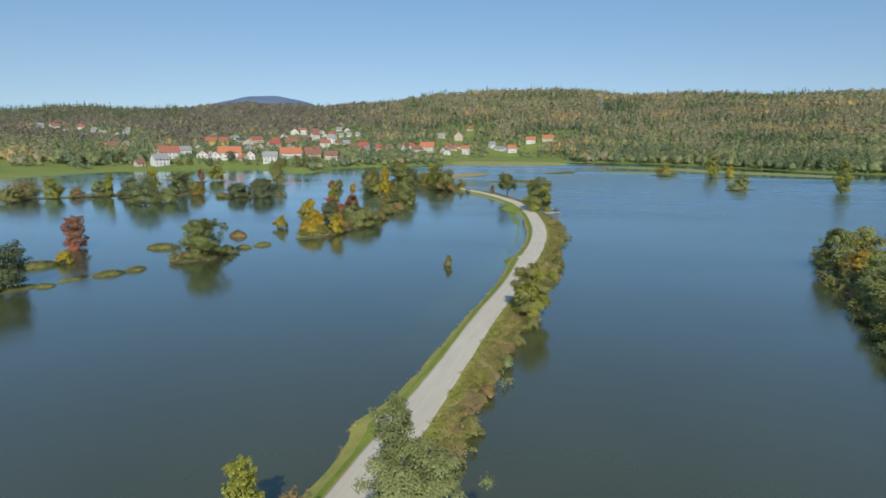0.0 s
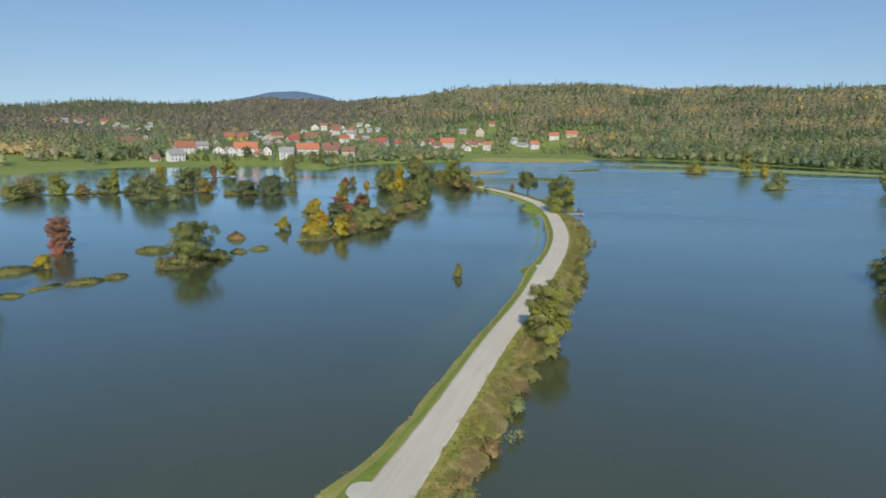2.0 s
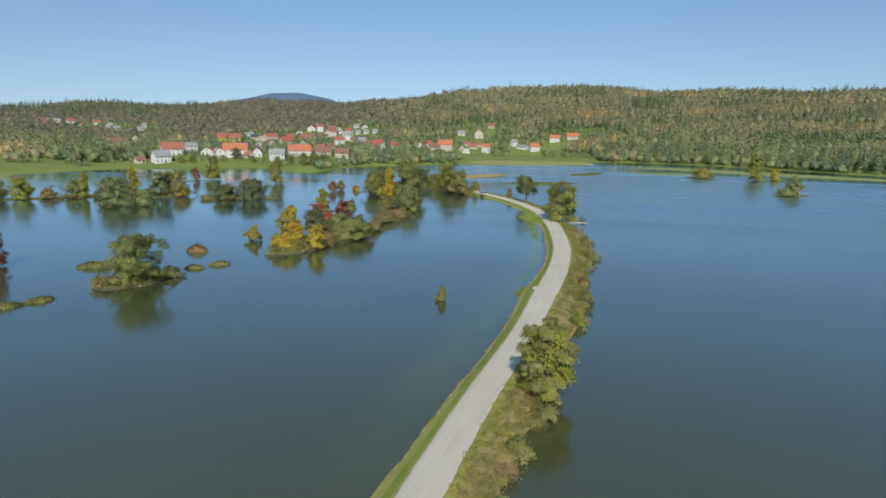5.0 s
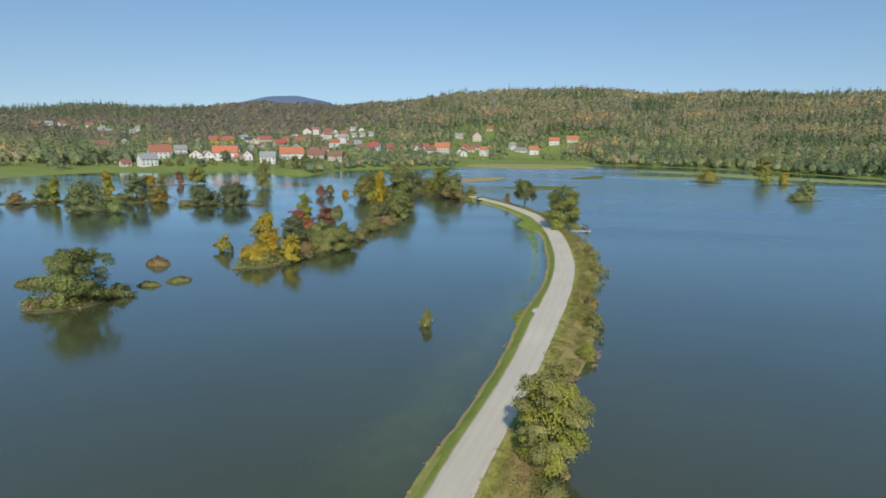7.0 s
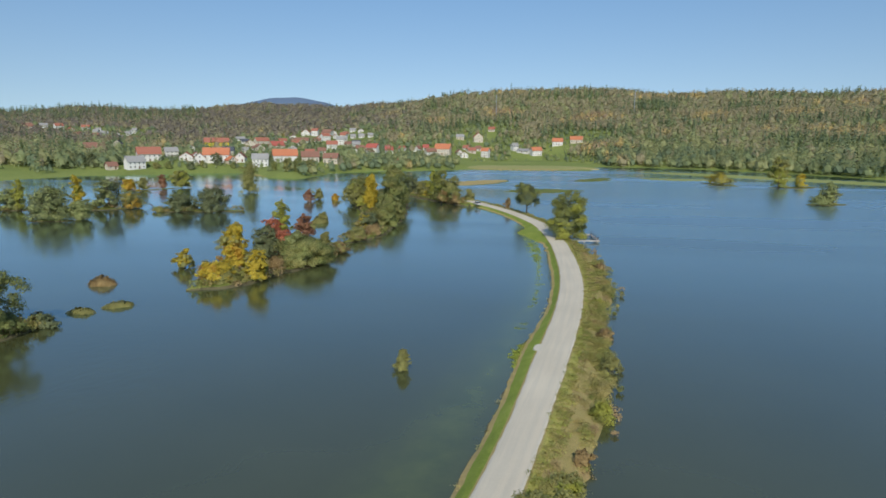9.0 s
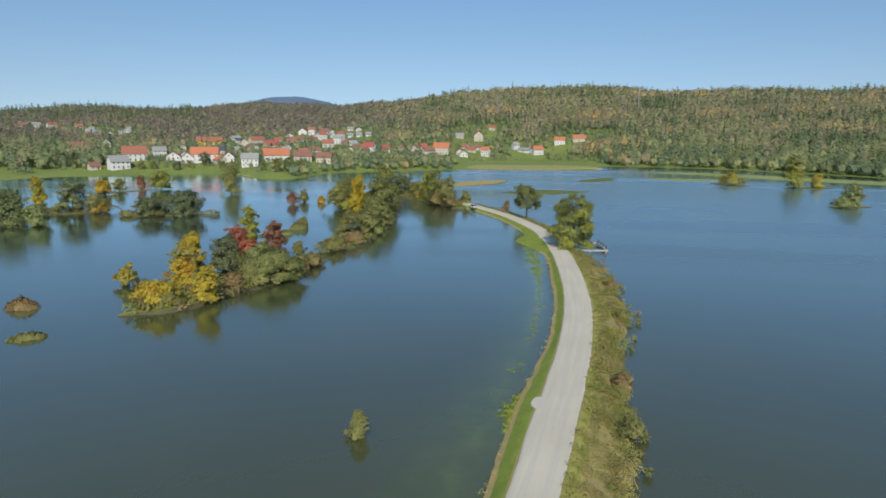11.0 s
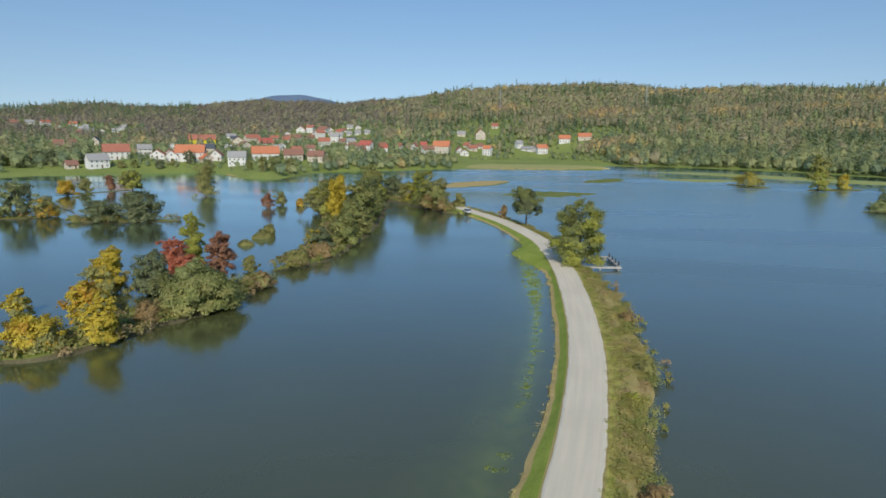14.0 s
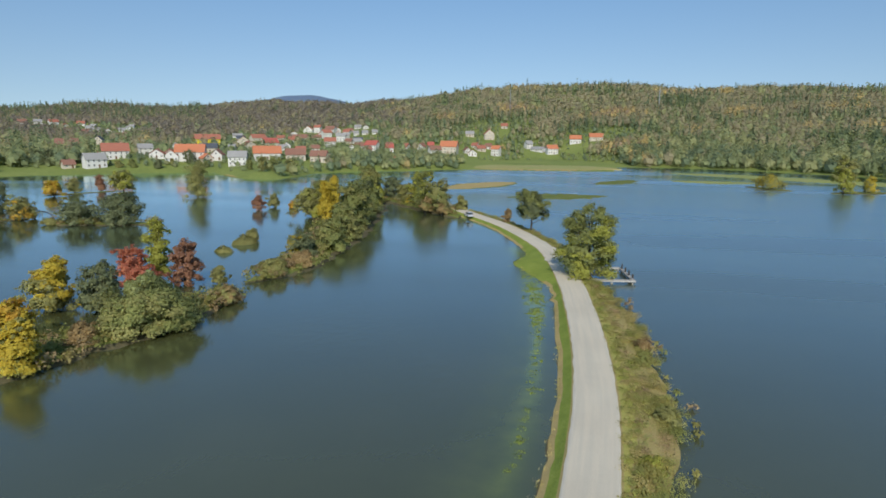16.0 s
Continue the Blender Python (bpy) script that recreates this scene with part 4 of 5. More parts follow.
def fallen_branch(x, y, span, rise, turn):
    """A bare limb arching out of the water and back, with side twigs."""
    rng = np.random.default_rng(7)
    root = new("fallen_branch")
    root.matrix_basis = pose(x, y, 0, 0, 0, turn)
    tagged(root, "bare fallen branch arching over the water beside an islet", "branch")
    v, f = [], []
    pts = [(span * (k / 8 - 0.5), 0.3 * math.sin(k), rise * (1 - (k / 4 - 1) ** 2) - 0.15) for k in range(9)]
    for k in range(8):
        limb(v, f, pts[k], pts[k + 1], 0.24 - 0.015 * k, 0.225 - 0.015 * k, 6)
    part("stem", mesh_of("stem", v, f, BARK, smooth=True), root)
    for p in pts[1:8]:
        v, f = [], []
        limb(v, f, p, (p[0] + rng.uniform(0.2, 1.0), p[1] + rng.uniform(-0.8, 0.8), p[2] + rng.uniform(0.1, 0.6)), 0.08, 0.03, 5)
        part("twig", mesh_of("twig", v, f, BARK, smooth=True), root)


fallen_branch(-159.8, 272, 6.8, 1.9, 15)
# to the left of the first view
tree("tree", -222, 233, 0.0, 8.2, 12.0, "olive", "low", 121, 1900, 0.5, "olive-green tree with orange boughs on an islet", second="brown", share=0.4)
tree("tree", -219, 222, 0.0, 6.0, 10.0, "olive", "low", 122, 1700, 0.5, "olive-green tree on an islet")

# open water's far bank
tree("bush", 93.5, 457, 0.2, 7.0, 15.0, "olive", "bush", 131, 1300, 0.55, "yellow-olive bush on a low islet", "bush", second="yellow", share=0.4)
tree("tree", 121, 440, 0.2, 18.0, 10.0, "lime", "low", 133, 1900, 0.6, "yellow-green tree on a low islet", second="olive", share=0.5)
tree("bush", 134, 447, 0.2, 8.0, 9.0, "yellow", "bush", 134, 1200, 0.55, "golden bush on a low islet", "bush", second="olive", share=0.3)
tree("tree", 113, 353, 0.2, 9.5, 8.5, "grey", "low", 135, 1900, 0.5, "green bushy tree on a low islet", second="olive", share=0.4)
tree("tree", 161, 345.3, -0.2, 19.0, 9.5, "lime", "tall", 137, 2400, 0.5, "tall yellow-green willow standing in open water", second="green", share=0.4)
tree("bush", 109, 352.5, 0.1, 4.0, 11.0, "grey", "bush", 136, 700, 0.45, "olive scrub on a low islet", "bush")
# wooded bank beside the start
for k, (x, y, h, w, col, sec, lab) in enumerate((
        (68.5, 143, 10.0, 7.6, "grey", "green", "grey-green layered pine-like tree at the lake's edge"), (76, 150, 9.0, 9.0, "olive", "lime", "yellowing tree on the wooded bank"),
        (68, 133, 6.6, 6.5, "olive", "orange", "orange-tinged tree on the wooded bank"), (67, 122, 8.0, 9.0, "grey", "lime", "grey-green tree on the wooded bank"),
        (62, 111, 8.0, 7.5, "grey", "green", "green tree over the water"), (59, 99, 7.5, 8.5, "grey", "olive", "green tree over the water"),
        (55, 88, 6.5, 7.5, "grey", "lime", "olive-green tree over the water"), (51, 74, 7.0, 7.0, "grey", None, "green tree over the water"),
        (82, 146, 12.0, 7.0, "brown", "orange", "tall brownish tree on the wooded bank"))):
    tree("tree", x, y, 0.3, h, w, col, "low", 141 + k, 3200, 0.36, lab, second=sec, share=0.35)

# ---- village ----
ROOF = {k: two_scale("roof_" + k, [(0.3, tuple(v * 0.82 for v in c)), (0.7, c)], 0.25, 2.5, 0.8, 0.3, 6) for k, c in (
    ("red", (0.42, 0.165, 0.11)), ("orange", (0.58, 0.215, 0.11)), ("crimson", (0.47, 0.13, 0.1)), ("brown", (0.3, 0.155, 0.11)), ("grey", (0.36, 0.35, 0.33)), ("slate", (0.1, 0.11, 0.13)))}
WALL = {k: two_scale("plaster_" + k, [(0.3, tuple(v * 0.9 for v in c)), (0.7, c)], 0.3, 3, 0.9) for k, c in (("white", (0.72, 0.7, 0.66)), ("cream", (0.6, 0.53, 0.43)), ("yellow", (0.72, 0.58, 0.05)))}
WOOD = plain("brown_wood", (0.16, 0.09, 0.05), 0.7, 0.25, 4)
FRAME = plain("window_frame", (0.62, 0.6, 0.56), 0.6)
BRICKS = plain("chimney_brick", (0.3, 0.15, 0.11), 0.9, 0.2, 6)
PANE, _nt, _b = node_mat("window_glass")
_b.inputs["Base Color"].default_value = (0.03, 0.04, 0.05, 1)
_b.inputs["Roughness"].default_value = 0.08


def window_mesh():
    """A frame of four bars round the opening, and the pane behind them."""
    w, h, t = 1.05, 1.35, 0.12
    bm = bmesh.new()
    for sx, sz, px, pz in ((w, t, 0, 0), (w, t, 0, h - t), (t, h - 2 * t, -w / 2 + t / 2, t), (t, h - 2 * t, w / 2 - t / 2, t), (t * 0.6, h - 2 * t, 0, t)):
        r = bmesh.ops.create_cube(bm, size=1.0)["verts"]
        bmesh.ops.scale(bm, vec=(sx, 0.12, sz), verts=r)
        bmesh.ops.translate(bm, vec=(px, -0.06, pz + sz / 2), verts=r)
    me = bpy.data.meshes.new("window")
    bm.to_mesh(me)
    bm.free()
    me.materials.append(FRAME)
    return me


WINDOW_ME = window_mesh()
PANE_ME = box_mesh("pane", 0.86, 0.05, 1.12, PANE)
SILL_ME = box_mesh("sill", 1.2, 0.22, 0.07, FRAME)
DOOR_ME = box_mesh("door", 1.05, 0.1, 2.05, WOOD, 0.03)
CHIMNEY_ME = box_mesh("chimney", 0.6, 0.6, 1.9, BRICKS, 0.04)
house_rng = random.Random(5)
HOUSE_SPOTS = []
ROOF_WORDS = {"red": "red tiled", "orange": "orange-red tiled", "crimson": "bright red tiled", "brown": "weathered brown tiled", "grey": "pale grey", "slate": "dark slate"}


def house(x, y, w, high, roof, wall, gable=False):
    """A village house: w across its front, ridge at height high; gable: its gable end faces the lake."""
    HOUSE_SPOTS.append((x, y, w))
    w, high = w * 0.84, high * 0.95
    deep = min(max(7.0, w * 0.7), 11.0)
    rise = min(high * 0.5, (w if gable else deep) * 0.44)
    eave = high - rise
    z = float(land(x, y)) - 0.15
    root = new("house")
    root.empty_display_size = 1.0
    face = -math.degrees(math.atan2(x, y - 60)) * 1.0 + house_rng.choice((-28, -10, 4, 8, 24)) + house_rng.uniform(-6, 6)
    root.matrix_basis = pose(x, y, z, 0, 0, face)
    storeys = "two-storey" if eave > 4.6 else "low"
    tagged(root, f"{storeys} {wall} village house with a {ROOF_WORDS[roof]} roof", "house", "village houses")
    hx, hy = w / 2, deep / 2
    if gable:
        v = [(-hx, -hy, -1.5), (hx, -hy, -1.5), (hx, hy, -1.5), (-hx, hy, -1.5), (-hx, -hy, eave), (hx, -hy, eave), (hx, hy, eave), (-hx, hy, eave), (0, -hy, high), (0, hy, high)]
        f = [(0, 1, 5, 8, 4), (2, 3, 7, 9, 6), (1, 2, 6, 5), (3, 0, 4, 7), (5, 6, 9, 8), (7, 4, 8, 9)]
    else:
        v = [(-hx, -hy, -1.5), (hx, -hy, -1.5), (hx, hy, -1.5), (-hx, hy, -1.5), (-hx, -hy, eave), (hx, -hy, eave), (hx, hy, eave), (-hx, hy, eave), (-hx, 0, high), (hx, 0, high)]
        f = [(0, 1, 5, 4), (2, 3, 7, 6), (1, 2, 6, 9, 5), (3, 0, 4, 8, 7), (4, 5, 9, 8), (6, 7, 8, 9)]
    part("wall", mesh_of("wall", v, f, WALL[wall]), root)
    # roof: two thick slabs with eaves
    o, t = 0.55, 0.22
    span, run = (hx, hy) if gable else (hy, hx)
    slope = rise / span
    pts = []
    for s, zz in ((-span - o, eave - o * slope), (0, high), (span + o, eave - o * slope)):
        for e in (-run - o, run + o):
            for dz in (0.04, t + 0.04):
                pts.append((s, e, zz + dz) if gable else (e, s, zz + dz))
    q = [(0, 4, 6, 2), (1, 3, 7, 5), (4, 8, 10, 6), (5, 7, 11, 9), (0, 2, 3, 1), (8, 9, 11, 10), (0, 1, 5, 4), (4, 5, 9, 8), (2, 6, 7, 3), (6, 10, 11, 7)]
    me = mesh_of("roof", pts, q, ROOF[roof])
    bm = bmesh.new()
    bm.from_mesh(me)
    bmesh.ops.recalc_face_normals(bm, faces=bm.faces[:])
    bm.to_mesh(me)
    bm.free()
    part("roof", me, root)
    part("chimney", CHIMNEY_ME, root, m=pose(0.5 if gable else w * 0.22, 0.6 if gable else 0.5, high - 0.9))
    floors = [1.0] if eave < 4.6 else [0.95, 3.6]
    n = max(2, min(5, int(w / 2.7)))
    for row, zz in enumerate(floors):
        for k in range(n):
            px = (k + 0.5) / n * w - hx
            if row == 0 and k == n // 2:
                part("door", DOOR_ME, root, "dark wooden door", m=pose(px, -hy - 0.03, 0.1))
                continue
            win = part("window", WINDOW_ME, root, m=pose(px, -hy + 0.02, zz))
            part("pane", PANE_ME, win, m=pose(0, -0.05, 0.12))
            part("sill", SILL_ME, win, m=pose(0, -0.08, -0.07))
    if gable and rise > 2:
        win = part("window", WINDOW_ME, root, m=pose(0, -hy + 0.02, eave + 0.2))
        part("pane", PANE_ME, win, m=pose(0, -0.05, 0.12))


house(-295, 440, 14.0, 9.4, "grey", "white")
house(-310, 475, 19.1, 11.2, "red", "white")
house(-309, 434, 7.5, 5.4, "brown", "cream")
house(-322, 519, 11.6, 8.3, "grey", "white")
house(-284, 484, 11.3, 6.5, "red", "white", True)
house(-455, 620, 9.6, 8.9, "slate", "cream", True)
house(-840, 892, 15.0, 7.5, "brown", "white")
house(-807, 889, 12.7, 9.5, "grey", "white")
house(-790, 900, 14.6, 11.5, "red", "white")
house(-746, 907, 13.3, 8.2, "red", "white")
house(-706, 887, 7.8, 5.9, "grey", "white")
house(-585, 779, 13.3, 8.3, "brown", "white", True)
house(-547, 763, 14.3, 6.4, "brown", "white")
house(-661, 903, 8.7, 6.8, "grey", "white", True)
house(-687, 943, 8.0, 7.1, "grey", "white")
house(-612, 773, 10.1, 5.9, "brown", "white")
house(-270, 480, 10.6, 8.0, "red", "white", True)
house(-261, 488, 22.1, 11.4, "orange", "white")
house(-390, 698, 31.5, 11.9, "red", "yellow")
house(-299, 568, 12.7, 7.6, "slate", "cream")
house(-245, 495, 9.3, 7.6, "brown", "white", True)
house(-221, 481, 13.5, 10.0, "grey", "white")
house(-213, 505, 21.6, 9.5, "orange", "white")
house(-196, 514, 15.7, 7.9, "brown", "cream")
house(-180, 518, 13.2, 8.2, "brown", "cream")
house(-361, 721, 15.8, 9.3, "brown", "cream", True)
house(-382, 788, 20.2, 8.6, "red", "cream")
house(-311, 688, 17.1, 9.7, "crimson", "cream")
house(-285, 673, 9.4, 5.9, "grey", "white", True)
house(-443, 843, 14.4, 5.8, "grey", "white")
house(-370, 823, 12.0, 6.0, "red", "cream")
house(-332, 800, 21.4, 8.5, "brown", "white")
house(-389, 944, 15.5, 9.5, "red", "white", True)
house(-368, 929, 11.7, 11.7, "red", "white")
house(-326, 843, 10.5, 7.5, "red", "white", True)
house(-348, 928, 16.6, 10.0, "brown", "white")
house(-391, 900, 11.5, 6.5, "brown", "white", True)
house(-316, 840, 13.4, 11.1, "red", "white")
house(-257, 715, 14.1, 10.3, "red", "white")
house(-273, 784, 12.1, 10.9, "grey", "white")
house(-324, 973, 11.2, 6.0, "grey", "white")
house(-301, 944, 9.9, 5.4, "brown", "white", True)
house(-254, 788, 12.1, 5.2, "slate", "cream")
house(-213, 663, 6.6, 6.0, "brown", "white", True)
house(-217, 695, 10.4, 6.9, "brown", "cream")
house(-195, 671, 14.3, 9.9, "crimson", "white")
house(-171, 649, 8.4, 7.9, "crimson", "white")
house(-133, 553, 5.1, 4.1, "orange", "cream")
house(-155, 704, 8.0, 6.3, "brown", "white", True)
house(-130, 655, 12.4, 7.7, "brown", "white")
house(-125, 694, 18.8, 12.3, "orange", "cream")
house(-110, 706, 7.3, 5.6, "brown", "white", True)
house(-130, 829, 11.5, 6.8, "grey", "cream")
house(-109, 749, 7.2, 5.4, "red", "white")
house(-107, 828, 13.5, 12.5, "red", "cream", True)
house(-99, 906, 9.7, 6.7, "red", "cream")
house(-84, 726, 9.8, 10.4, "orange", "white")
house(-57, 782, 8.1, 8.7, "grey", "white")
house(-45, 771, 17.2, 4.9, "grey", "white")
house(-31, 761, 13.3, 9.7, "orange", "white")
house(-8, 806, 14.2, 9.0, "orange", "white")
house(14, 812, 16.9, 7.8, "orange", "cream")
house(-308, 889, 10.9, 7.0, "red", "white")
house(-347, 950, 10.2, 6.7, "red", "white", True)
house(-815, 871, 13.7, 7.4, "brown", "white")
house(-762, 893, 9.6, 6.0, "red", "white", True)
house(-645, 778, 10.2, 6.0, "brown", "white")
house(-616, 754, 7.2, 6.0, "grey", "white")
house(-672, 842, 8.0, 6.0, "grey", "white")
house(-633, 812, 11.5, 6.2, "grey", "white")
house(-566, 759, 11.6, 6.3, "grey", "white")
house(-541, 743, 7.9, 6.0, "brown", "white")
house(-535, 750, 7.0, 6.0, "grey", "white", True)
house(-619, 842, 8.9, 6.0, "grey", "white")
house(-420, 547, 19.5, 9.0, "brown", "cream")
house(-406, 550, 4.6, 6.0, "brown", "white")
house(-315, 654, 13.4, 7.2, "brown", "cream", True)
house(-406, 790, 11.7, 6.3, "slate", "white")
house(-299, 600, 6.2, 6.0, "grey", "cream")
house(-328, 774, 14.0, 7.5, "red", "white")
house(-348, 838, 9.4, 6.0, "brown", "white")
house(-317, 813, 12.8, 6.9, "brown", "white")
house(-287, 829, 12.9, 7.0, "grey", "white")
house(-256, 766, 9.4, 6.0, "brown", "cream")
house(-285, 863, 7.7, 6.0, "grey", "white")
house(-273, 863, 8.6, 6.0, "grey", "white")
house(-259, 860, 7.6, 6.0, "grey", "white")
house(-319, 927, 10.3, 6.0, "brown", "white")
house(-314, 874, 9.7, 6.0, "red", "white", True)
house(-188, 639, 6.4, 6.0, "brown", "cream")
house(-246, 764, 10.2, 6.0, "grey", "white")
house(-259, 616, 8.4, 6.0, "grey", "white")
house(-284, 496, 8.6, 6.0, "crimson", "white", True)
house(-248, 486, 7.8, 6.0, "orange", "cream", True)
house(-234, 629, 8.5, 6.0, "brown", "white")
house(-230, 591, 9.3, 6.0, "red", "cream")
house(-364, 611, 6.4, 6.0, "grey", "white", True)
house(-134, 726, 11.1, 6.0, "brown", "cream")
house(-135, 693, 10.6, 6.0, "red", "cream")
house(-103, 697, 9.8, 6.0, "brown", "white", True)
house(-102, 737, 11.2, 6.0, "red", "cream")
house(-97, 761, 7.4, 6.0, "brown", "white")
house(-147, 708, 7.0, 6.0, "crimson", "white")
house(-175, 715, 7.9, 6.0, "red", "white")
house(-196, 727, 8.0, 6.0, "brown", "cream")

# trees and bushes in the gardens between the houses and the water
for k, (x, y, h, w, col, kind, words) in enumerate(((-254, 477, 9.5, 7.9, "dark", "tree", "round-headed dark green tree"),
                                     (-261, 455, 5.7, 6.8, "dark", "bush", "dark green bush"),
                                     (-281, 444, 4.8, 5.9, "olive", "bush", "olive bush"),
                                     (-275, 448, 4.9, 6.7, "green", "bush", "green bush"),
                                     (-294, 446, 4.5, 4.5, "green", "bush", "small green bush"),
                                     (-330, 441, 11.3, 8.3, "dark", "tree", "dark green tree"),
                                     (-349, 451, 10.1, 7.0, "dark", "tree", "dark green tree"),
                                     (-343, 431, 7.4, 6.7, "green", "tree", "green tree"),
                                     (-237, 470, 4.6, 5.4, "green", "bush", "green bush"),
                                     (-196, 453, 6.6, 5.1, "green", "bush", "green bush"),
                                     (-181, 442, 9.1, 5.6, "olive", "tree", "olive tree"),
                                     (-176, 449, 10.0, 7.1, "green", "tree", "green tree"),
                                     (-172, 459, 8.7, 7.3, "olive", "tree", "olive tree"),
                                     (-259, 466, 4.6, 4.6, "olive", "bush", "olive bush"),
                                     (-318, 451, 6.9, 6.1, "dark", "tree", "dark green tree"),
                                     (-224, 478, 5.5, 4.7, "dark", "bush", "dark green bush"))):
    tree(kind, x, y, float(land(x, y)) - 0.1, h, w, col, "bush" if kind == "bush" else "low", 700 + k, 700, 0.6, words + " in a garden beside the village houses", kind)

# ---- woods ----
def tint_mat(name, spread=0.13, glow=0.14):
    m, nt, b = node_mat(name)
    at = nt.nodes.new("ShaderNodeAttribute")
    at.attribute_name = "tint"
    geo = nt.nodes.new("ShaderNodeNewGeometry")
    mp = nt.nodes.new("ShaderNodeMapRange")
    mp.inputs["To Min"].default_value, mp.inputs["To Max"].default_value = 1 - spread, 1 + spread
    nt.links.new(geo.outputs["Random Per Island"], mp.inputs["Value"])
    vm = nt.nodes.new("ShaderNodeVectorMath")
    vm.operation = 'SCALE'
    nt.links.new(at.outputs["Color"], vm.inputs[0])
    nt.links.new(mp.outputs[0], vm.inputs["Scale"])
    nt.links.new(vm.outputs[0], b.inputs["Base Color"])
    b.inputs["Roughness"].default_value = 0.7
    b.inputs["Specular IOR Level"].default_value = 0.15
    tr = nt.nodes.new("ShaderNodeBsdfTranslucent")
    nt.links.new(vm.outputs[0], tr.inputs[0])
    ms = nt.nodes.new("ShaderNodeMixShader")
    ms.inputs[0].default_value = glow
    nt.links.new(b.outputs[0], ms.inputs[1])
    nt.links.new(tr.outputs[0], ms.inputs[2])
    nt.links.new(ms.outputs[0], nt.nodes["Material Output"].inputs[0])
    return m


WOODS = tint_mat("woods_foliage", 0.07, 0.4)


def stuff_mesh(name, verts, tint, normals, mat, label, category):
    """Many leaf sprays of three corners as one object, with a colour for each."""
    n = len(verts) // 3
    me = bpy.data.meshes.new(name)
    me.vertices.add(len(verts))
    me.vertices.foreach_set("co", np.ascontiguousarray(verts, dtype=np.float32).ravel())
    me.loops.add(len(verts))
    me.loops.foreach_set("vertex_index", np.arange(len(verts), dtype=np.int32))
    me.polygons.add(n)
    me.polygons.foreach_set("loop_start", np.arange(0, len(verts), 3, dtype=np.int32))
    at = me.attributes.new("tint", 'FLOAT_COLOR', 'POINT')
    at.data.foreach_set("color", np.c_[tint, np.ones(len(tint))].astype(np.float32).ravel())
    me.materials.append(mat)
    me.update(calc_edges=True)
    me.validate()
    soft_normals(me, normals)
    return tagged(new(name, me), label, category, kind="stuff")


# crown colours; the blue offset puts a touch of distance haze into them
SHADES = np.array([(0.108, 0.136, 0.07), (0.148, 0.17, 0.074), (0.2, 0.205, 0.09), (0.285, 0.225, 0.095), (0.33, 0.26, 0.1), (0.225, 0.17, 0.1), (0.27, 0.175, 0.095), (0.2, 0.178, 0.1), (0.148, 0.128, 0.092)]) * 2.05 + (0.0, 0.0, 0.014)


def crown_core(rng, r, h, z0):
    """The closed, lumpy inside of a crown, as loose triangles."""
    bm = bmesh.new()
    bmesh.ops.create_icosphere(bm, subdivisions=1, radius=1.0)
    v = np.array([p.co for p in bm.verts])
    v = v * (1 + 0.16 * np.sin(v @ rng.normal(0, 3.4, (3, 3)) + rng.uniform(0, 6, 3)).sum(1)[:, None] * 0.75)
    tri = np.array([[p.index for p in f.verts] for f in bm.faces if f.calc_center_median().z > -0.45])
    bm.free()
    v = v * (r, r, h / 2) + (0, 0, z0 + h / 2)
    return v[tri].reshape(-1, 3)


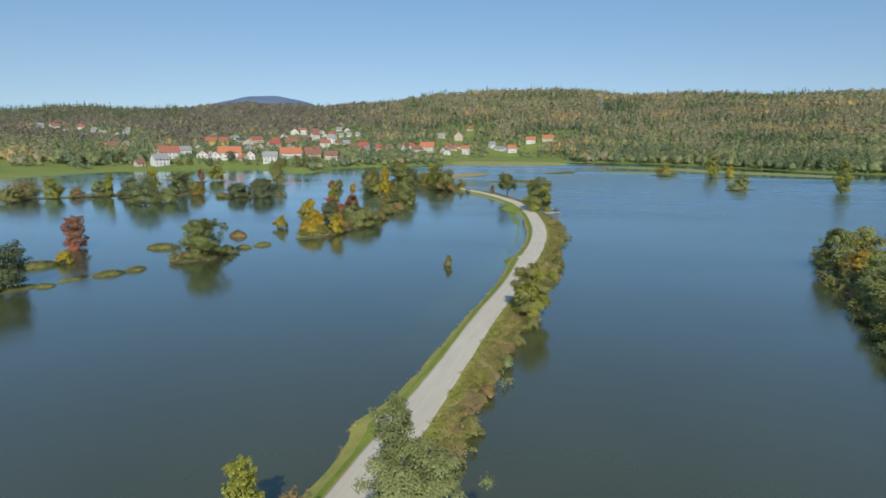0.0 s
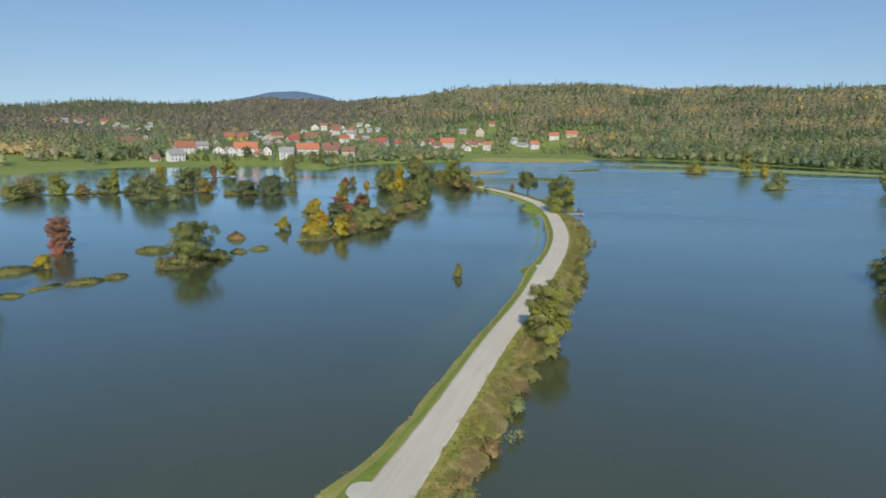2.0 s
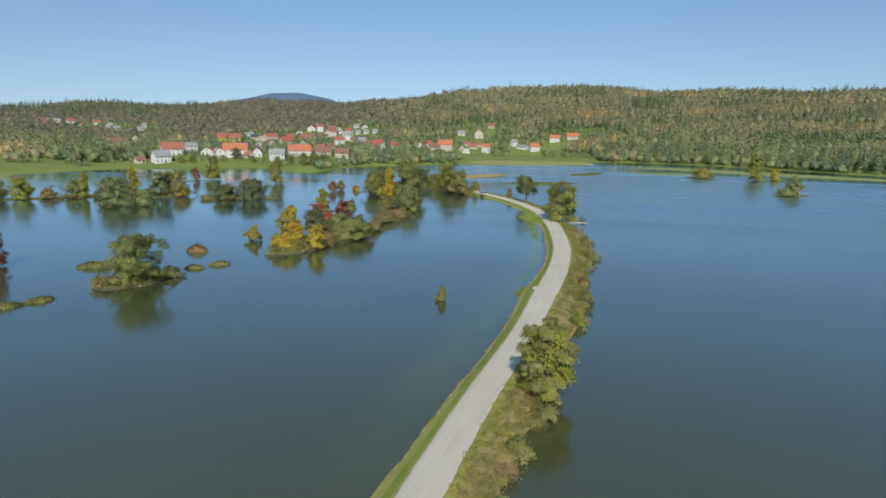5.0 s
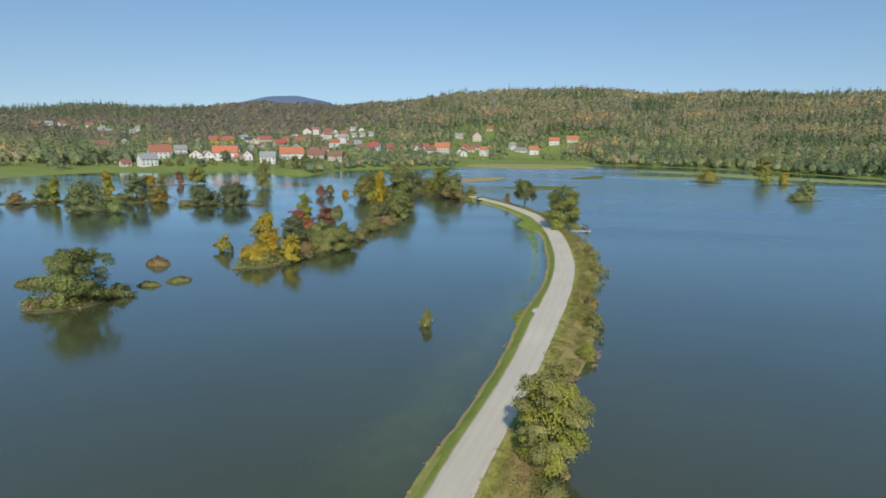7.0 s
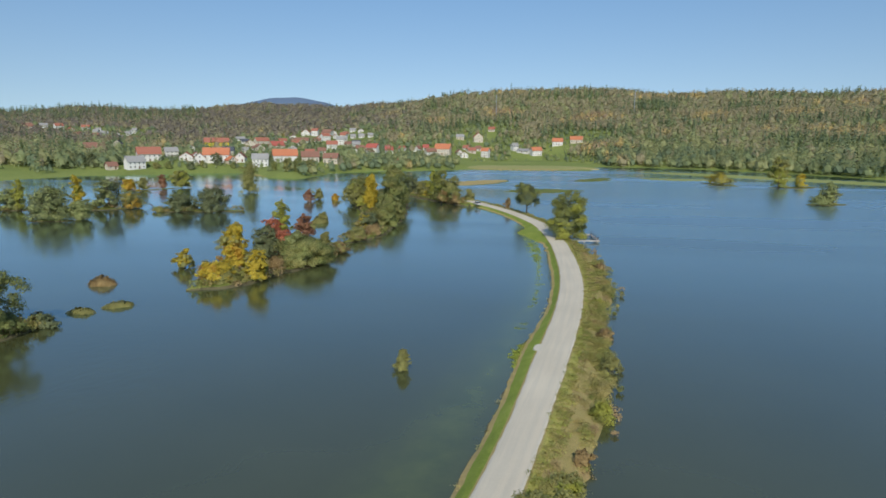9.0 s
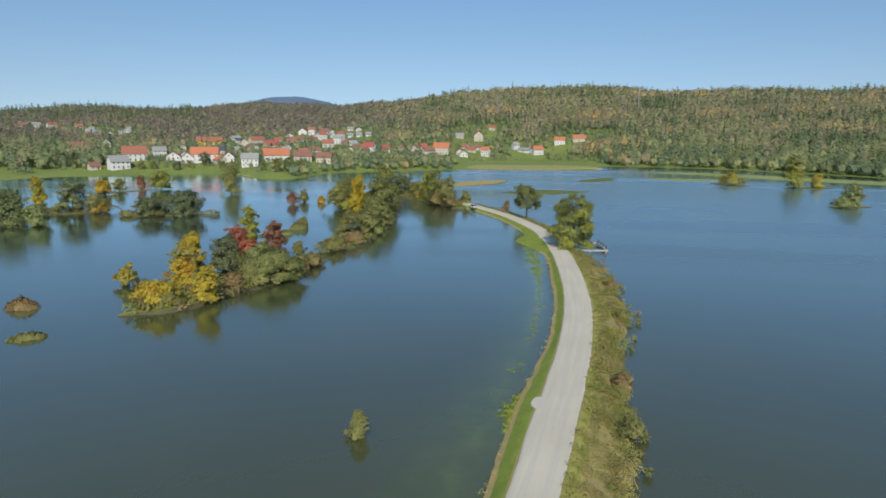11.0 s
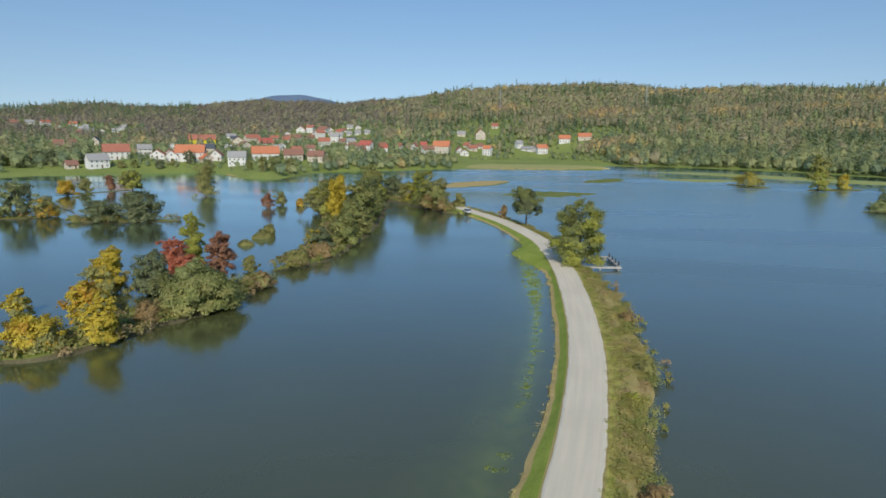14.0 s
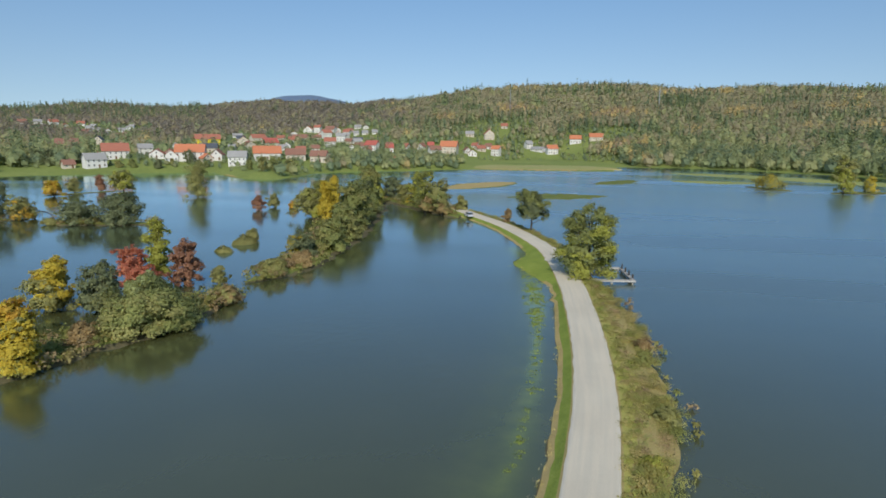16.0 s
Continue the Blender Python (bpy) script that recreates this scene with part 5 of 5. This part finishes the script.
def woods():
    rng = np.random.default_rng(77)
    temps = []

    def broadleaved(h, w, cards, size):
        c, d = crown_points(crown_blobs("low", h, w, rng), cards, rng, 0.75)
        soft = round_normals(c, d, (0, 0, h * 0.36), rng, up=0.75)
        leaves = leaf_cards(c, 0.3 * d + soft[::3], size, rng, 0.3)
        core = crown_core(rng, w * 0.34, h * 0.62, h * 0.1)
        full = np.vstack([soft, np.repeat(unit(unit(core - (0, 0, h * 0.28)) + (0, 0, 0.6))[::3], 3, 0)])
        temps.append((face_out(np.vstack([leaves, core]), full), full))

    def conifer_crown(cards):
        t = rng.uniform(0.02, 1, cards) ** 0.8
        a = rng.uniform(0, 2 * math.pi, cards)
        r = 2.4 * (1.03 - t) * rng.uniform(0.6, 1.05, cards)
        c = np.stack([r * np.cos(a), r * np.sin(a), 13.5 * t + 0.6], 1)
        d = np.stack([np.cos(a), np.sin(a), 0 * a + 0.5], 1)
        soft = round_normals(c, d, (0, 0, 5.0), rng, up=0.6)
        temps.append((face_out(leaf_cards(c, 0.3 * d + soft[::3], 0.95, rng, 0.3), soft), soft))

    for k in range(6):
        broadleaved(rng.uniform(10, 12), rng.uniform(7.6, 9.4), 60, 0.85)
    for k in range(3):
        conifer_crown(50)
    for k in range(3):      # close to the shore, finer
        broadleaved(11.0, 9.2, 210, 0.52)
    for k in range(3):      # far up the hills, coarser
        broadleaved(11.5, 10.0, 36, 1.2)
    spots = []
    for d0, d1, gap in ((0, 130, 6.2), (130, 420, 6.6), (420, 1260, 9.4)):
        gx, gy = np.meshgrid(np.arange(-1330, 900, gap), np.arange(330, 1760, gap))
        gx = gx.ravel() + rng.uniform(-0.45, 0.45, gx.size) * gap
        gy = gy.ravel() + rng.uniform(-0.45, 0.45, gy.size) * gap
        az = np.degrees(np.arctan2(gx, gy - 66))
        d = shore_distance(gx, gy)
        ok = (az > -52) & (az < 44) & (d > d0 + np.where((d0 == 0) & (gx > -176) & (gx < -90), 0.5, 4.0)) & (d <= d1) & (d < np.interp(az, [-26, -17, -10], [1260, 980, 720]))
        spots.append(np.stack([gx, gy, d, az], 1)[ok])
    x, y, d, az = np.vstack(spots).T
    patch = np.array([noise.noise(Vector((a / 90, b / 90, 3.0))) for a, b in zip(x, y)])
    fine = np.array([noise.noise(Vector((a / 26, b / 26, 8.0))) for a, b in zip(x, y)])
    # open ground: the village and its gardens, the shore meadows
    pw = plain_width(az)
    home = np.full(len(x), 1e9)
    hidden, front = np.zeros(len(x), bool), np.zeros(len(x), bool)
    for hx, hy, hw in HOUSE_SPOTS:
        home = np.minimum(home, np.hypot(x - hx, y - hy))
        u = np.array([hx, hy - 110.0])
        u /= np.linalg.norm(u)
        along = (x - hx) * u[0] + (y - hy) * u[1]
        across = np.abs((x - hx) * u[1] - (y - hy) * u[0])
        hidden |= (across < hw * 0.4 + 1.0) & (along > (-6 if hy < 560 else -26 if hy < 740 else -50)) & (along < 7)
        front |= (across < hw * 0.6 + 1.5) & (along > -75) & (along < 0)
    village = (home < 42) | ((az > -37) & (az < -10) & (d < 190))
    village |= (x > -100) & (x < 40) & (d < pw + 20)
    village &= ~((x < -90) & (x > -168) & (d < 34))
    meadow = (az < -34) & (d < np.interp(az, [-56, -50, -46, -43, -38, -34], [150, 120, 60, 36, 26, 8])) & ~((fine > 0.3) & (d > 14))
    dens = np.where(d < 30, 0.62, 0.8)
    dens = np.where((x < -158) & (x > -205) & (d < 45), 0.8, dens)
    dens = np.where((x > -100) & (d < pw * 0.92), 0.0, dens)
    dens = np.where((az < -20) & (az > -34) & (d < 12), 0.4, dens)
    keep = ~hidden & ~meadow & (~village | (rng.random(len(x)) < dens))
    x, y, d, az, patch, fine, village, front = (q[keep] for q in (x, y, d, az, patch, fine, village, front))
    z = land(x, y)
    n = len(x)
    west = np.clip((-12 - az) / 10, 0, 1)
    crest = np.clip((d - 760) / 150, 0, 1) * (az < -33)
    conifer = rng.random(n) < np.where(village, 0.1, np.clip(0.05 + 0.65 * (patch < -0.24) + 0.25 * (fine < -0.35) + 0.75 * crest - 0.3 * west * (d > 260), 0, 0.85))
    mood = rng.normal(0, 1, n) * 0.16 + fine * 0.8 + patch * 2.8 - 0.2 - 0.25 * west
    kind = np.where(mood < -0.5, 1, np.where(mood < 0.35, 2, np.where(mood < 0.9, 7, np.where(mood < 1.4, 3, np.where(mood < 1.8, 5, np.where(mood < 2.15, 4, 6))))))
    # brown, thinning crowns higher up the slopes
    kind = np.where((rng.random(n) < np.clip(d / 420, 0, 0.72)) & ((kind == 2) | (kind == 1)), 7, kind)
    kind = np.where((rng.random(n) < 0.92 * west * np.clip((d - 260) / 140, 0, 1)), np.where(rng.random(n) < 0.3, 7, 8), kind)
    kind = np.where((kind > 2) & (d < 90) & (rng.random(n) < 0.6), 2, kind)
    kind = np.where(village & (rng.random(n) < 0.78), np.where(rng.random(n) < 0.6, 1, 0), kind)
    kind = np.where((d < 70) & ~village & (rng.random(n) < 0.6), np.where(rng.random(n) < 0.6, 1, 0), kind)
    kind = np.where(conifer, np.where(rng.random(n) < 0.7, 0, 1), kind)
    scale = rng.uniform(0.68, 1.25, n) * np.where(village, np.where(front, np.where(d < 60, 0.4, 0.27), np.where(rng.random(n) < 0.2, 0.9, 0.5)), 1.0)
    scale *= np.where((x < -90) & (x > -172) & (d < 40) & ~village, 0.78, 1.0)
    which = np.where(conifer, rng.integers(6, 9, n), rng.integers(0, 6, n))
    which = np.where(~conifer & (d < 60), rng.integers(9, 12, n), np.where(~conifer & (d > 420), rng.integers(12, 15, n), which))
    turn = rng.uniform(0, 2 * math.pi, n)
    vs, ts, ns = [], [], []
    for k, (t, tn) in enumerate(temps):
        i = np.flatnonzero(which == k)
        c, sn = np.cos(turn[i])[:, None], np.sin(turn[i])[:, None]
        sc = scale[i][:, None]
        px = (t[None, :, 0] * c - t[None, :, 1] * sn) * sc + x[i][:, None]
        py = (t[None, :, 0] * sn + t[None, :, 1] * c) * sc + y[i][:, None]
        pz = t[None, :, 2] * sc * rng.uniform(0.85, 1.2, (len(i), 1)) + z[i][:, None] - 0.4
        vs.append(np.stack([px, py, pz], 2).reshape(-1, 3))
        ns.append(np.stack([tn[None, :, 0] * c - tn[None, :, 1] * sn, tn[None, :, 0] * sn + tn[None, :, 1] * c, np.repeat(tn[None, :, 2], len(i), 0)], 2).reshape(-1, 3))
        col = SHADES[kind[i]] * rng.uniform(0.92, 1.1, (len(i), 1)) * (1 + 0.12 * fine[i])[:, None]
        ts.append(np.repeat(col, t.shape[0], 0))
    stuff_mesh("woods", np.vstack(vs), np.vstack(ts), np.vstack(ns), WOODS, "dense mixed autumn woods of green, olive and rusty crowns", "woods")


woods()

# ---- bank growth ----
SCRUB = tint_mat("scrub_foliage", 0.14, 0.3)
SCRUB_SHADES = np.array([(0.31, 0.285, 0.09), (0.4, 0.335, 0.13), (0.265, 0.275, 0.08), (0.38, 0.36, 0.1), (0.36, 0.265, 0.135), (0.46, 0.36, 0.1), (0.42, 0.29, 0.12), (0.3, 0.32, 0.075)]) * 1.27


def scrub():
    rng = np.random.default_rng(9)
    vs, ts, ns = [], [], []

    def clump(px, py, pz, r, h, col, count, size, lift=2.4):
        blobs = [(0, 0, h * 0.5, r, h * 0.5)] + [(rng.uniform(-r, r) * 0.6, rng.uniform(-r, r) * 0.6, h * rng.uniform(0.4, 0.8), r * 0.5, h * 0.35) for _ in range(3)]
        c, d = crown_points(blobs, count, rng, 0.5)
        px, py = px + rng.uniform(-0.3, 0.3), py + rng.uniform(-1.1, 1.1)
        c = c + (px, py, pz)
        c[:, 2] = np.maximum(c[:, 2], 0.02)
        v = leaf_cards(c, d + (0, 0, 1.2), size, rng, 0.45)
        mid = np.repeat(v.reshape(-1, 3, 3).mean(1), 3, 0)
        v = mid + (v - mid) * (0.9, 0.9, 1.25)
        soft = round_normals(c, d + (0, 0, lift), (px, py, pz - 1.5), rng)
        vs.append(face_out(v, soft))
        ns.append(soft)
        ts.append(np.tile(col * rng.uniform(0.8, 1.2), (len(v), 1)))

    ok = np.flatnonzero((way[:, 1] > 15) & (way[:, 1] < 318))
    for i in ok:
        cx, cy, l, r = way[i]
        # taller growth towards the water on the right
        for _ in range(7 if cy < 240 else 4):
            f = rng.uniform(0.5, 1.08) ** 0.8
            off = max(HALF + 0.9, r * f)
            p = wob(cx + off, cy, 0.22, 31)
            q = wob(cx + off, cy, 0.24, 33)
            h = np.clip(0.4 + 0.9 * (f - 0.45) + 1.3 * p, 0.2, 1.9)
            k = int(np.clip(3.0 + 6.0 * q + rng.normal(0, 0.7), 0, 6))
            k = (4, 1, 0, 2, 0, 3, 5)[k]
            if f > 0.95 and p < -0.05:
                continue
            clump(cx + way_n[i, 0] * off, cy + way_n[i, 1] * off, max(0.0, 0.85 - f * 0.9), rng.uniform(0.5, 1.15), h, SCRUB_SHADES[k], int(150 + 120 * h), 0.072)
        # low grass by the road on the right
        for _ in range(9):
            off = rng.uniform(HALF + 0.3, max(HALF + 1.9, r * 0.62))
            clump(cx + way_n[i, 0] * off, cy + way_n[i, 1] * off, 0.72, 0.55, rng.uniform(0.25, 0.6), SCRUB_SHADES[rng.choice(([7, 7, 3, 0] if cy < 112 else [7, 0, 1, 2]) if off < HALF + 1.5 + 1.5 * wob(cx, cy, 0.15, 67) else [0, 2, 1, 3 if wob(cx, cy, 0.2, 61) > 0.1 else 4])], 56, 0.072)
        # straw fringe at the water on the left
        for _ in range(1 + int(rng.random() < 0.5)):
            off = l * (0.8 + 0.16 * rng.random() ** 0.8)
            k = 1 if wob(cx, cy, 0.12, 41) > -0.15 else 0
            clump(cx - way_n[i, 0] * off, cy - way_n[i, 1] * off, 0.1, 0.5, rng.uniform(0.06, 0.15), SCRUB_SHADES[k] * 1.2, 26, 0.07, 3.5)
    # half-drowned green grass off the left bank
    for yy in np.arange(150, 247, 0.4):
        p = way_point(yy, 0)[2]
        dens = np.interp(yy, [150, 190, 206], [0.15, 0.5, 1]) * (0.7 + 1.5 * wob(0, yy, 0.3, 81))
        for _ in range(4 if yy > 206 else 1):
            if rng.random() < dens:
                off = -(6.4 + 0.5 * wob(0, yy, 0.06) + rng.normal(0, 0.25 + 0.75 * np.clip((yy - 203) / 14, 0, 1)))
                clump(way[p, 0] + way_n[p, 0] * off, way[p, 1] + way_n[p, 1] * off, -0.07, rng.uniform(0.3, 0.75), rng.uniform(0.08, 0.16), np.array((0.36, 0.43, 0.075)), 24, 0.075, 3.0)
    # the green tip of drowned grass off the passing place
    for _ in range(90):
        yy = rng.normal(143.2, 2.1)
        p = way_point(yy, 0)[2]
        off = -(way[p, 2] * 0.93 + abs(rng.normal(0, 0.75)) * max(0.1, 1 - abs(yy - 143.2) / 4.5))
        clump(way[p, 0] + way_n[p, 0] * off, way[p, 1] + way_n[p, 1] * off, -0.05, rng.uniform(0.3, 0.6), rng.uniform(0.1, 0.22), np.array((0.4, 0.46, 0.08)), 26, 0.075, 3.0)
    # clumps standing in the water off the right bank
    for yy in np.arange(48, 232, 2.1):
        if wob(0, yy, 0.16, 51) > 0.02:
            i = int(np.argmin(abs(way[:, 1] - yy)))
            off = way[i, 3] + rng.uniform(0.6, 2.2)
            clump(way[i, 0] + way_n[i, 0] * off, way[i, 1] + way_n[i, 1] * off, 0.0, rng.uniform(0.35, 0.8), rng.uniform(0.5, 1.1), SCRUB_SHADES[rng.choice([2, 0, 4])], 60, 0.14)
    # scrub under the trees of the islands
    for pts, rows in (([(-66, 164, 2), (-62, 172, 4.5), (-60, 184, 4.5), (-56, 196, 4), (-54, 206, 2)], 170), ([(-57, 216, 2), (-54, 228, 4), (-58, 246, 5.5), (-62, 268, 7), (-72, 304, 9), (-84, 350, 9)], 330),
                      ([(-84, 357, 8), (-64, 343, 7), (-48, 324, 6), (-38, 307, 2)], 150), ([(-84, 127.5, 1), (-80, 131.5, 3), (-76.5, 139, 1)], 60), ([(-146, 260, 1), (-130, 266, 3.5), (-117, 270, 1)], 50),
                      ([(-208, 241, 3), (-190, 254, 4), (-160, 265, 2.5)], 80), ([(76, 162, 5), (66, 132, 5), (59, 104, 4), (52, 76, 3.5)], 200)):
        c = spline(pts, 1.0)
        nn = normals_2d(c)
        for _ in range(rows):
            i = rng.integers(0, len(c))
            off = c[i, 2] * rng.uniform(-1.0, 1.0)
            clump(c[i, 0] + nn[i, 0] * off, c[i, 1] + nn[i, 1] * off, 0.15, rng.uniform(0.7, 1.5), rng.uniform(0.8, 2.2), SCRUB_SHADES[rng.choice([0, 2, 2, 4, 1])] * 0.9, 70, 0.22)
    stuff_mesh("scrub", np.vstack(vs), np.vstack(ts), np.vstack(ns), SCRUB, "tangled olive and straw-coloured scrub and reeds along the banks", "scrub")


scrub()


# ---- jetty ----
CONCRETE = two_scale("weathered_concrete", [(0.3, (0.3, 0.28, 0.25)), (0.6, (0.45, 0.43, 0.39)), (0.75, (0.52, 0.5, 0.46))], 0.8, 7, 0.9, 0.4, 10)
POST = plain("dark_post", (0.06, 0.055, 0.05), 0.8, 0.2)


def jetty():
    root = new("jetty")
    root.matrix_basis = pose(2.6, 231.2, 0, 0, 0, 10)
    tagged(root, "weathered grey open jetty frame standing in the water", "jetty")
    for name, sx, sy, px, py in (("walkway", 8.4, 0.95, 3.9, 0.0), ("walkway", 5.4, 0.9, 5.3, 10.4), ("side_beam", 0.7, 9.4, 7.85, 5.2)):
        part(name, box_mesh(name, sx, sy, 0.34, CONCRETE, 0.04), root, m=pose(px, py, 0.42))
    for k in range(4):
        post = part("post", box_mesh("post", 0.26, 0.26, 2.2, POST, 0.03), root, "dark wooden post", m=pose(7.9, 1.2 + k * 2.7, -0.6 + 0.1 * (k % 2)))
    for px, py in ((0.6, 0), (3.9, 0), (7.6, 0), (3.2, 10.4), (7.4, 10.4)):
        part("pile", box_mesh("pile", 0.34, 0.34, 1.5, CONCRETE, 0.03), root, m=pose(px, py, -1.05))


jetty()


# ---- parked car ----
PAINT, _nt, _b = node_mat("silver_paint")
_b.inputs["Base Color"].default_value, _b.inputs["Metallic"].default_value, _b.inputs["Roughness"].default_value = (0.62, 0.63, 0.65, 1), 0.35, 0.3
TYRE = plain("tyre_rubber", (0.02, 0.02, 0.02), 0.85)
RIM, _nt, _b = node_mat("wheel_rim")
_b.inputs["Base Color"].default_value, _b.inputs["Metallic"].default_value, _b.inputs["Roughness"].default_value = (0.5, 0.5, 0.52, 1), 0.9, 0.35
LAMP_RED = plain("rear_lamp", (0.4, 0.02, 0.02), 0.3)
LAMP_WHITE = plain("head_lamp", (0.8, 0.8, 0.78), 0.2)


def lathe(name, prof, sides, mat):
    v, f = [], []
    for r, h in prof:
        v += [(r * math.cos(2 * math.pi * k / sides), h, r * math.sin(2 * math.pi * k / sides)) for k in range(sides)]
    for i in range(len(prof) - 1):
        for k in range(sides):
            a, b = i * sides + k, i * sides + (k + 1) % sides
            f.append((a, b, b + sides, a + sides))
    f.append(tuple(range(sides)))
    f.append(tuple(range((len(prof) - 1) * sides, len(prof) * sides))[::-1])
    return mesh_of(name, v, f, mat, smooth=False)


def car(x, y, z, turn):
    root = new("car")
    root.matrix_basis = pose(x, y, z, 0, 0, turn)
    tagged(root, "small silver hatchback parked on the road's grassy edge", "car")
    secs = [(-2.0, 0.32, 0.62, 0.74), (-1.92, 0.24, 0.9, 0.8), (-1.0, 0.2, 0.95, 0.85), (0.0, 0.2, 0.95, 0.86), (1.0, 0.2, 0.9, 0.85), (1.75, 0.24, 0.78, 0.78), (2.0, 0.34, 0.6, 0.66)]
    v = []
    for px, lo, hi, hw in secs:
        v += [(px, -hw, lo), (px, -hw * 1.02, (lo + hi) / 2), (px, -hw * 0.93, hi), (px, hw * 0.93, hi), (px, hw * 1.02, (lo + hi) / 2), (px, hw, lo)]
    f = []
    for i in range(len(secs) - 1):
        for k in range(6):
            a, b = i * 6 + k, i * 6 + (k + 1) % 6
            f.append((a, b, b + 6, a + 6))
    f += [(0, 5, 4, 3, 2, 1), tuple(range(36, 42))]
    body = part("body", mesh_of("body", v, f, PAINT, smooth=False), root)
    cab = [(-1.85, 0.9, 0.76), (-1.45, 1.4, 0.6), (0.15, 1.46, 0.62), (0.95, 0.9, 0.76)]
    v = []
    for px, pz, hw in cab:
        v += [(px, -hw, pz), (px, hw, pz)]
    part("cabin_glass", mesh_of("cabin_glass", v, [(0, 1, 3, 2), (2, 3, 5, 4), (4, 5, 7, 6), (0, 2, 4, 6), (1, 7, 5, 3), (0, 6, 7, 1)], PANE), root, "dark tinted windows")
    rv = [(-1.5, -0.62, 1.39), (-1.5, 0.62, 1.39), (0.2, 0.64, 1.455), (0.2, -0.64, 1.455), (-1.5, -0.62, 1.45), (-1.5, 0.62, 1.45), (0.2, 0.64, 1.5), (0.2, -0.64, 1.5)]
    part("roof", mesh_of("roof", rv, [(0, 1, 2, 3), (4, 7, 6, 5), (0, 4, 5, 1), (1, 5, 6, 2), (2, 6, 7, 3), (3, 7, 4, 0)], PAINT), root)
    tyre = lathe("tyre", [(0.2, -0.1), (0.29, -0.1), (0.31, -0.06), (0.31, 0.06), (0.29, 0.1), (0.2, 0.1)], 18, TYRE)
    rim = lathe("rim", [(0.06, -0.105), (0.19, -0.09), (0.19, 0.09), (0.06, 0.105)], 12, RIM)
    for px in (-1.25, 1.3):
        for py in (-0.78, 0.78):
            wheel = part("wheel", tyre, root, m=pose(px, py, 0.31))
            part("rim", rim, wheel, "silver rim")
    for py in (-0.62, 0.62):
        part("rear_light", box_mesh("rear_light", 0.08, 0.18, 0.22, LAMP_RED, 0.02), root, "red rear light", m=pose(-1.98, py, 0.62))
        part("headlight", box_mesh("headlight", 0.12, 0.26, 0.14, LAMP_WHITE, 0.02), root, "clear headlight", m=pose(1.9, py, 0.58))
        part("mirror", box_mesh("mirror", 0.12, 0.2, 0.13, PAINT, 0.02), root, m=pose(0.75, py * 1.5, 0.95))


car(-33.4, 304.6, 0.93, 122)


# ---- masts on the hill ----
def mast(x, y, h):
    root = new("radio_mast")
    root.matrix_basis = pose(x, y, float(land(x, y)))
    tagged(root, "thin pale lattice mast above the woods", "mast")
    part("pole", lathe("pole", [(0.55, 0.0), (0.3, h)], 6, RIM), root, m=pose(0, 0, 0, 90, 0, 0))
    for k in range(3):
        part("crossarm", box_mesh("crossarm", 3.0 - 0.6 * k, 0.25, 0.25, RIM), root, m=pose(0, 0, h * (0.72 + 0.1 * k)))


mast(-105, 1010, 34)
mast(98, 1000, 34)
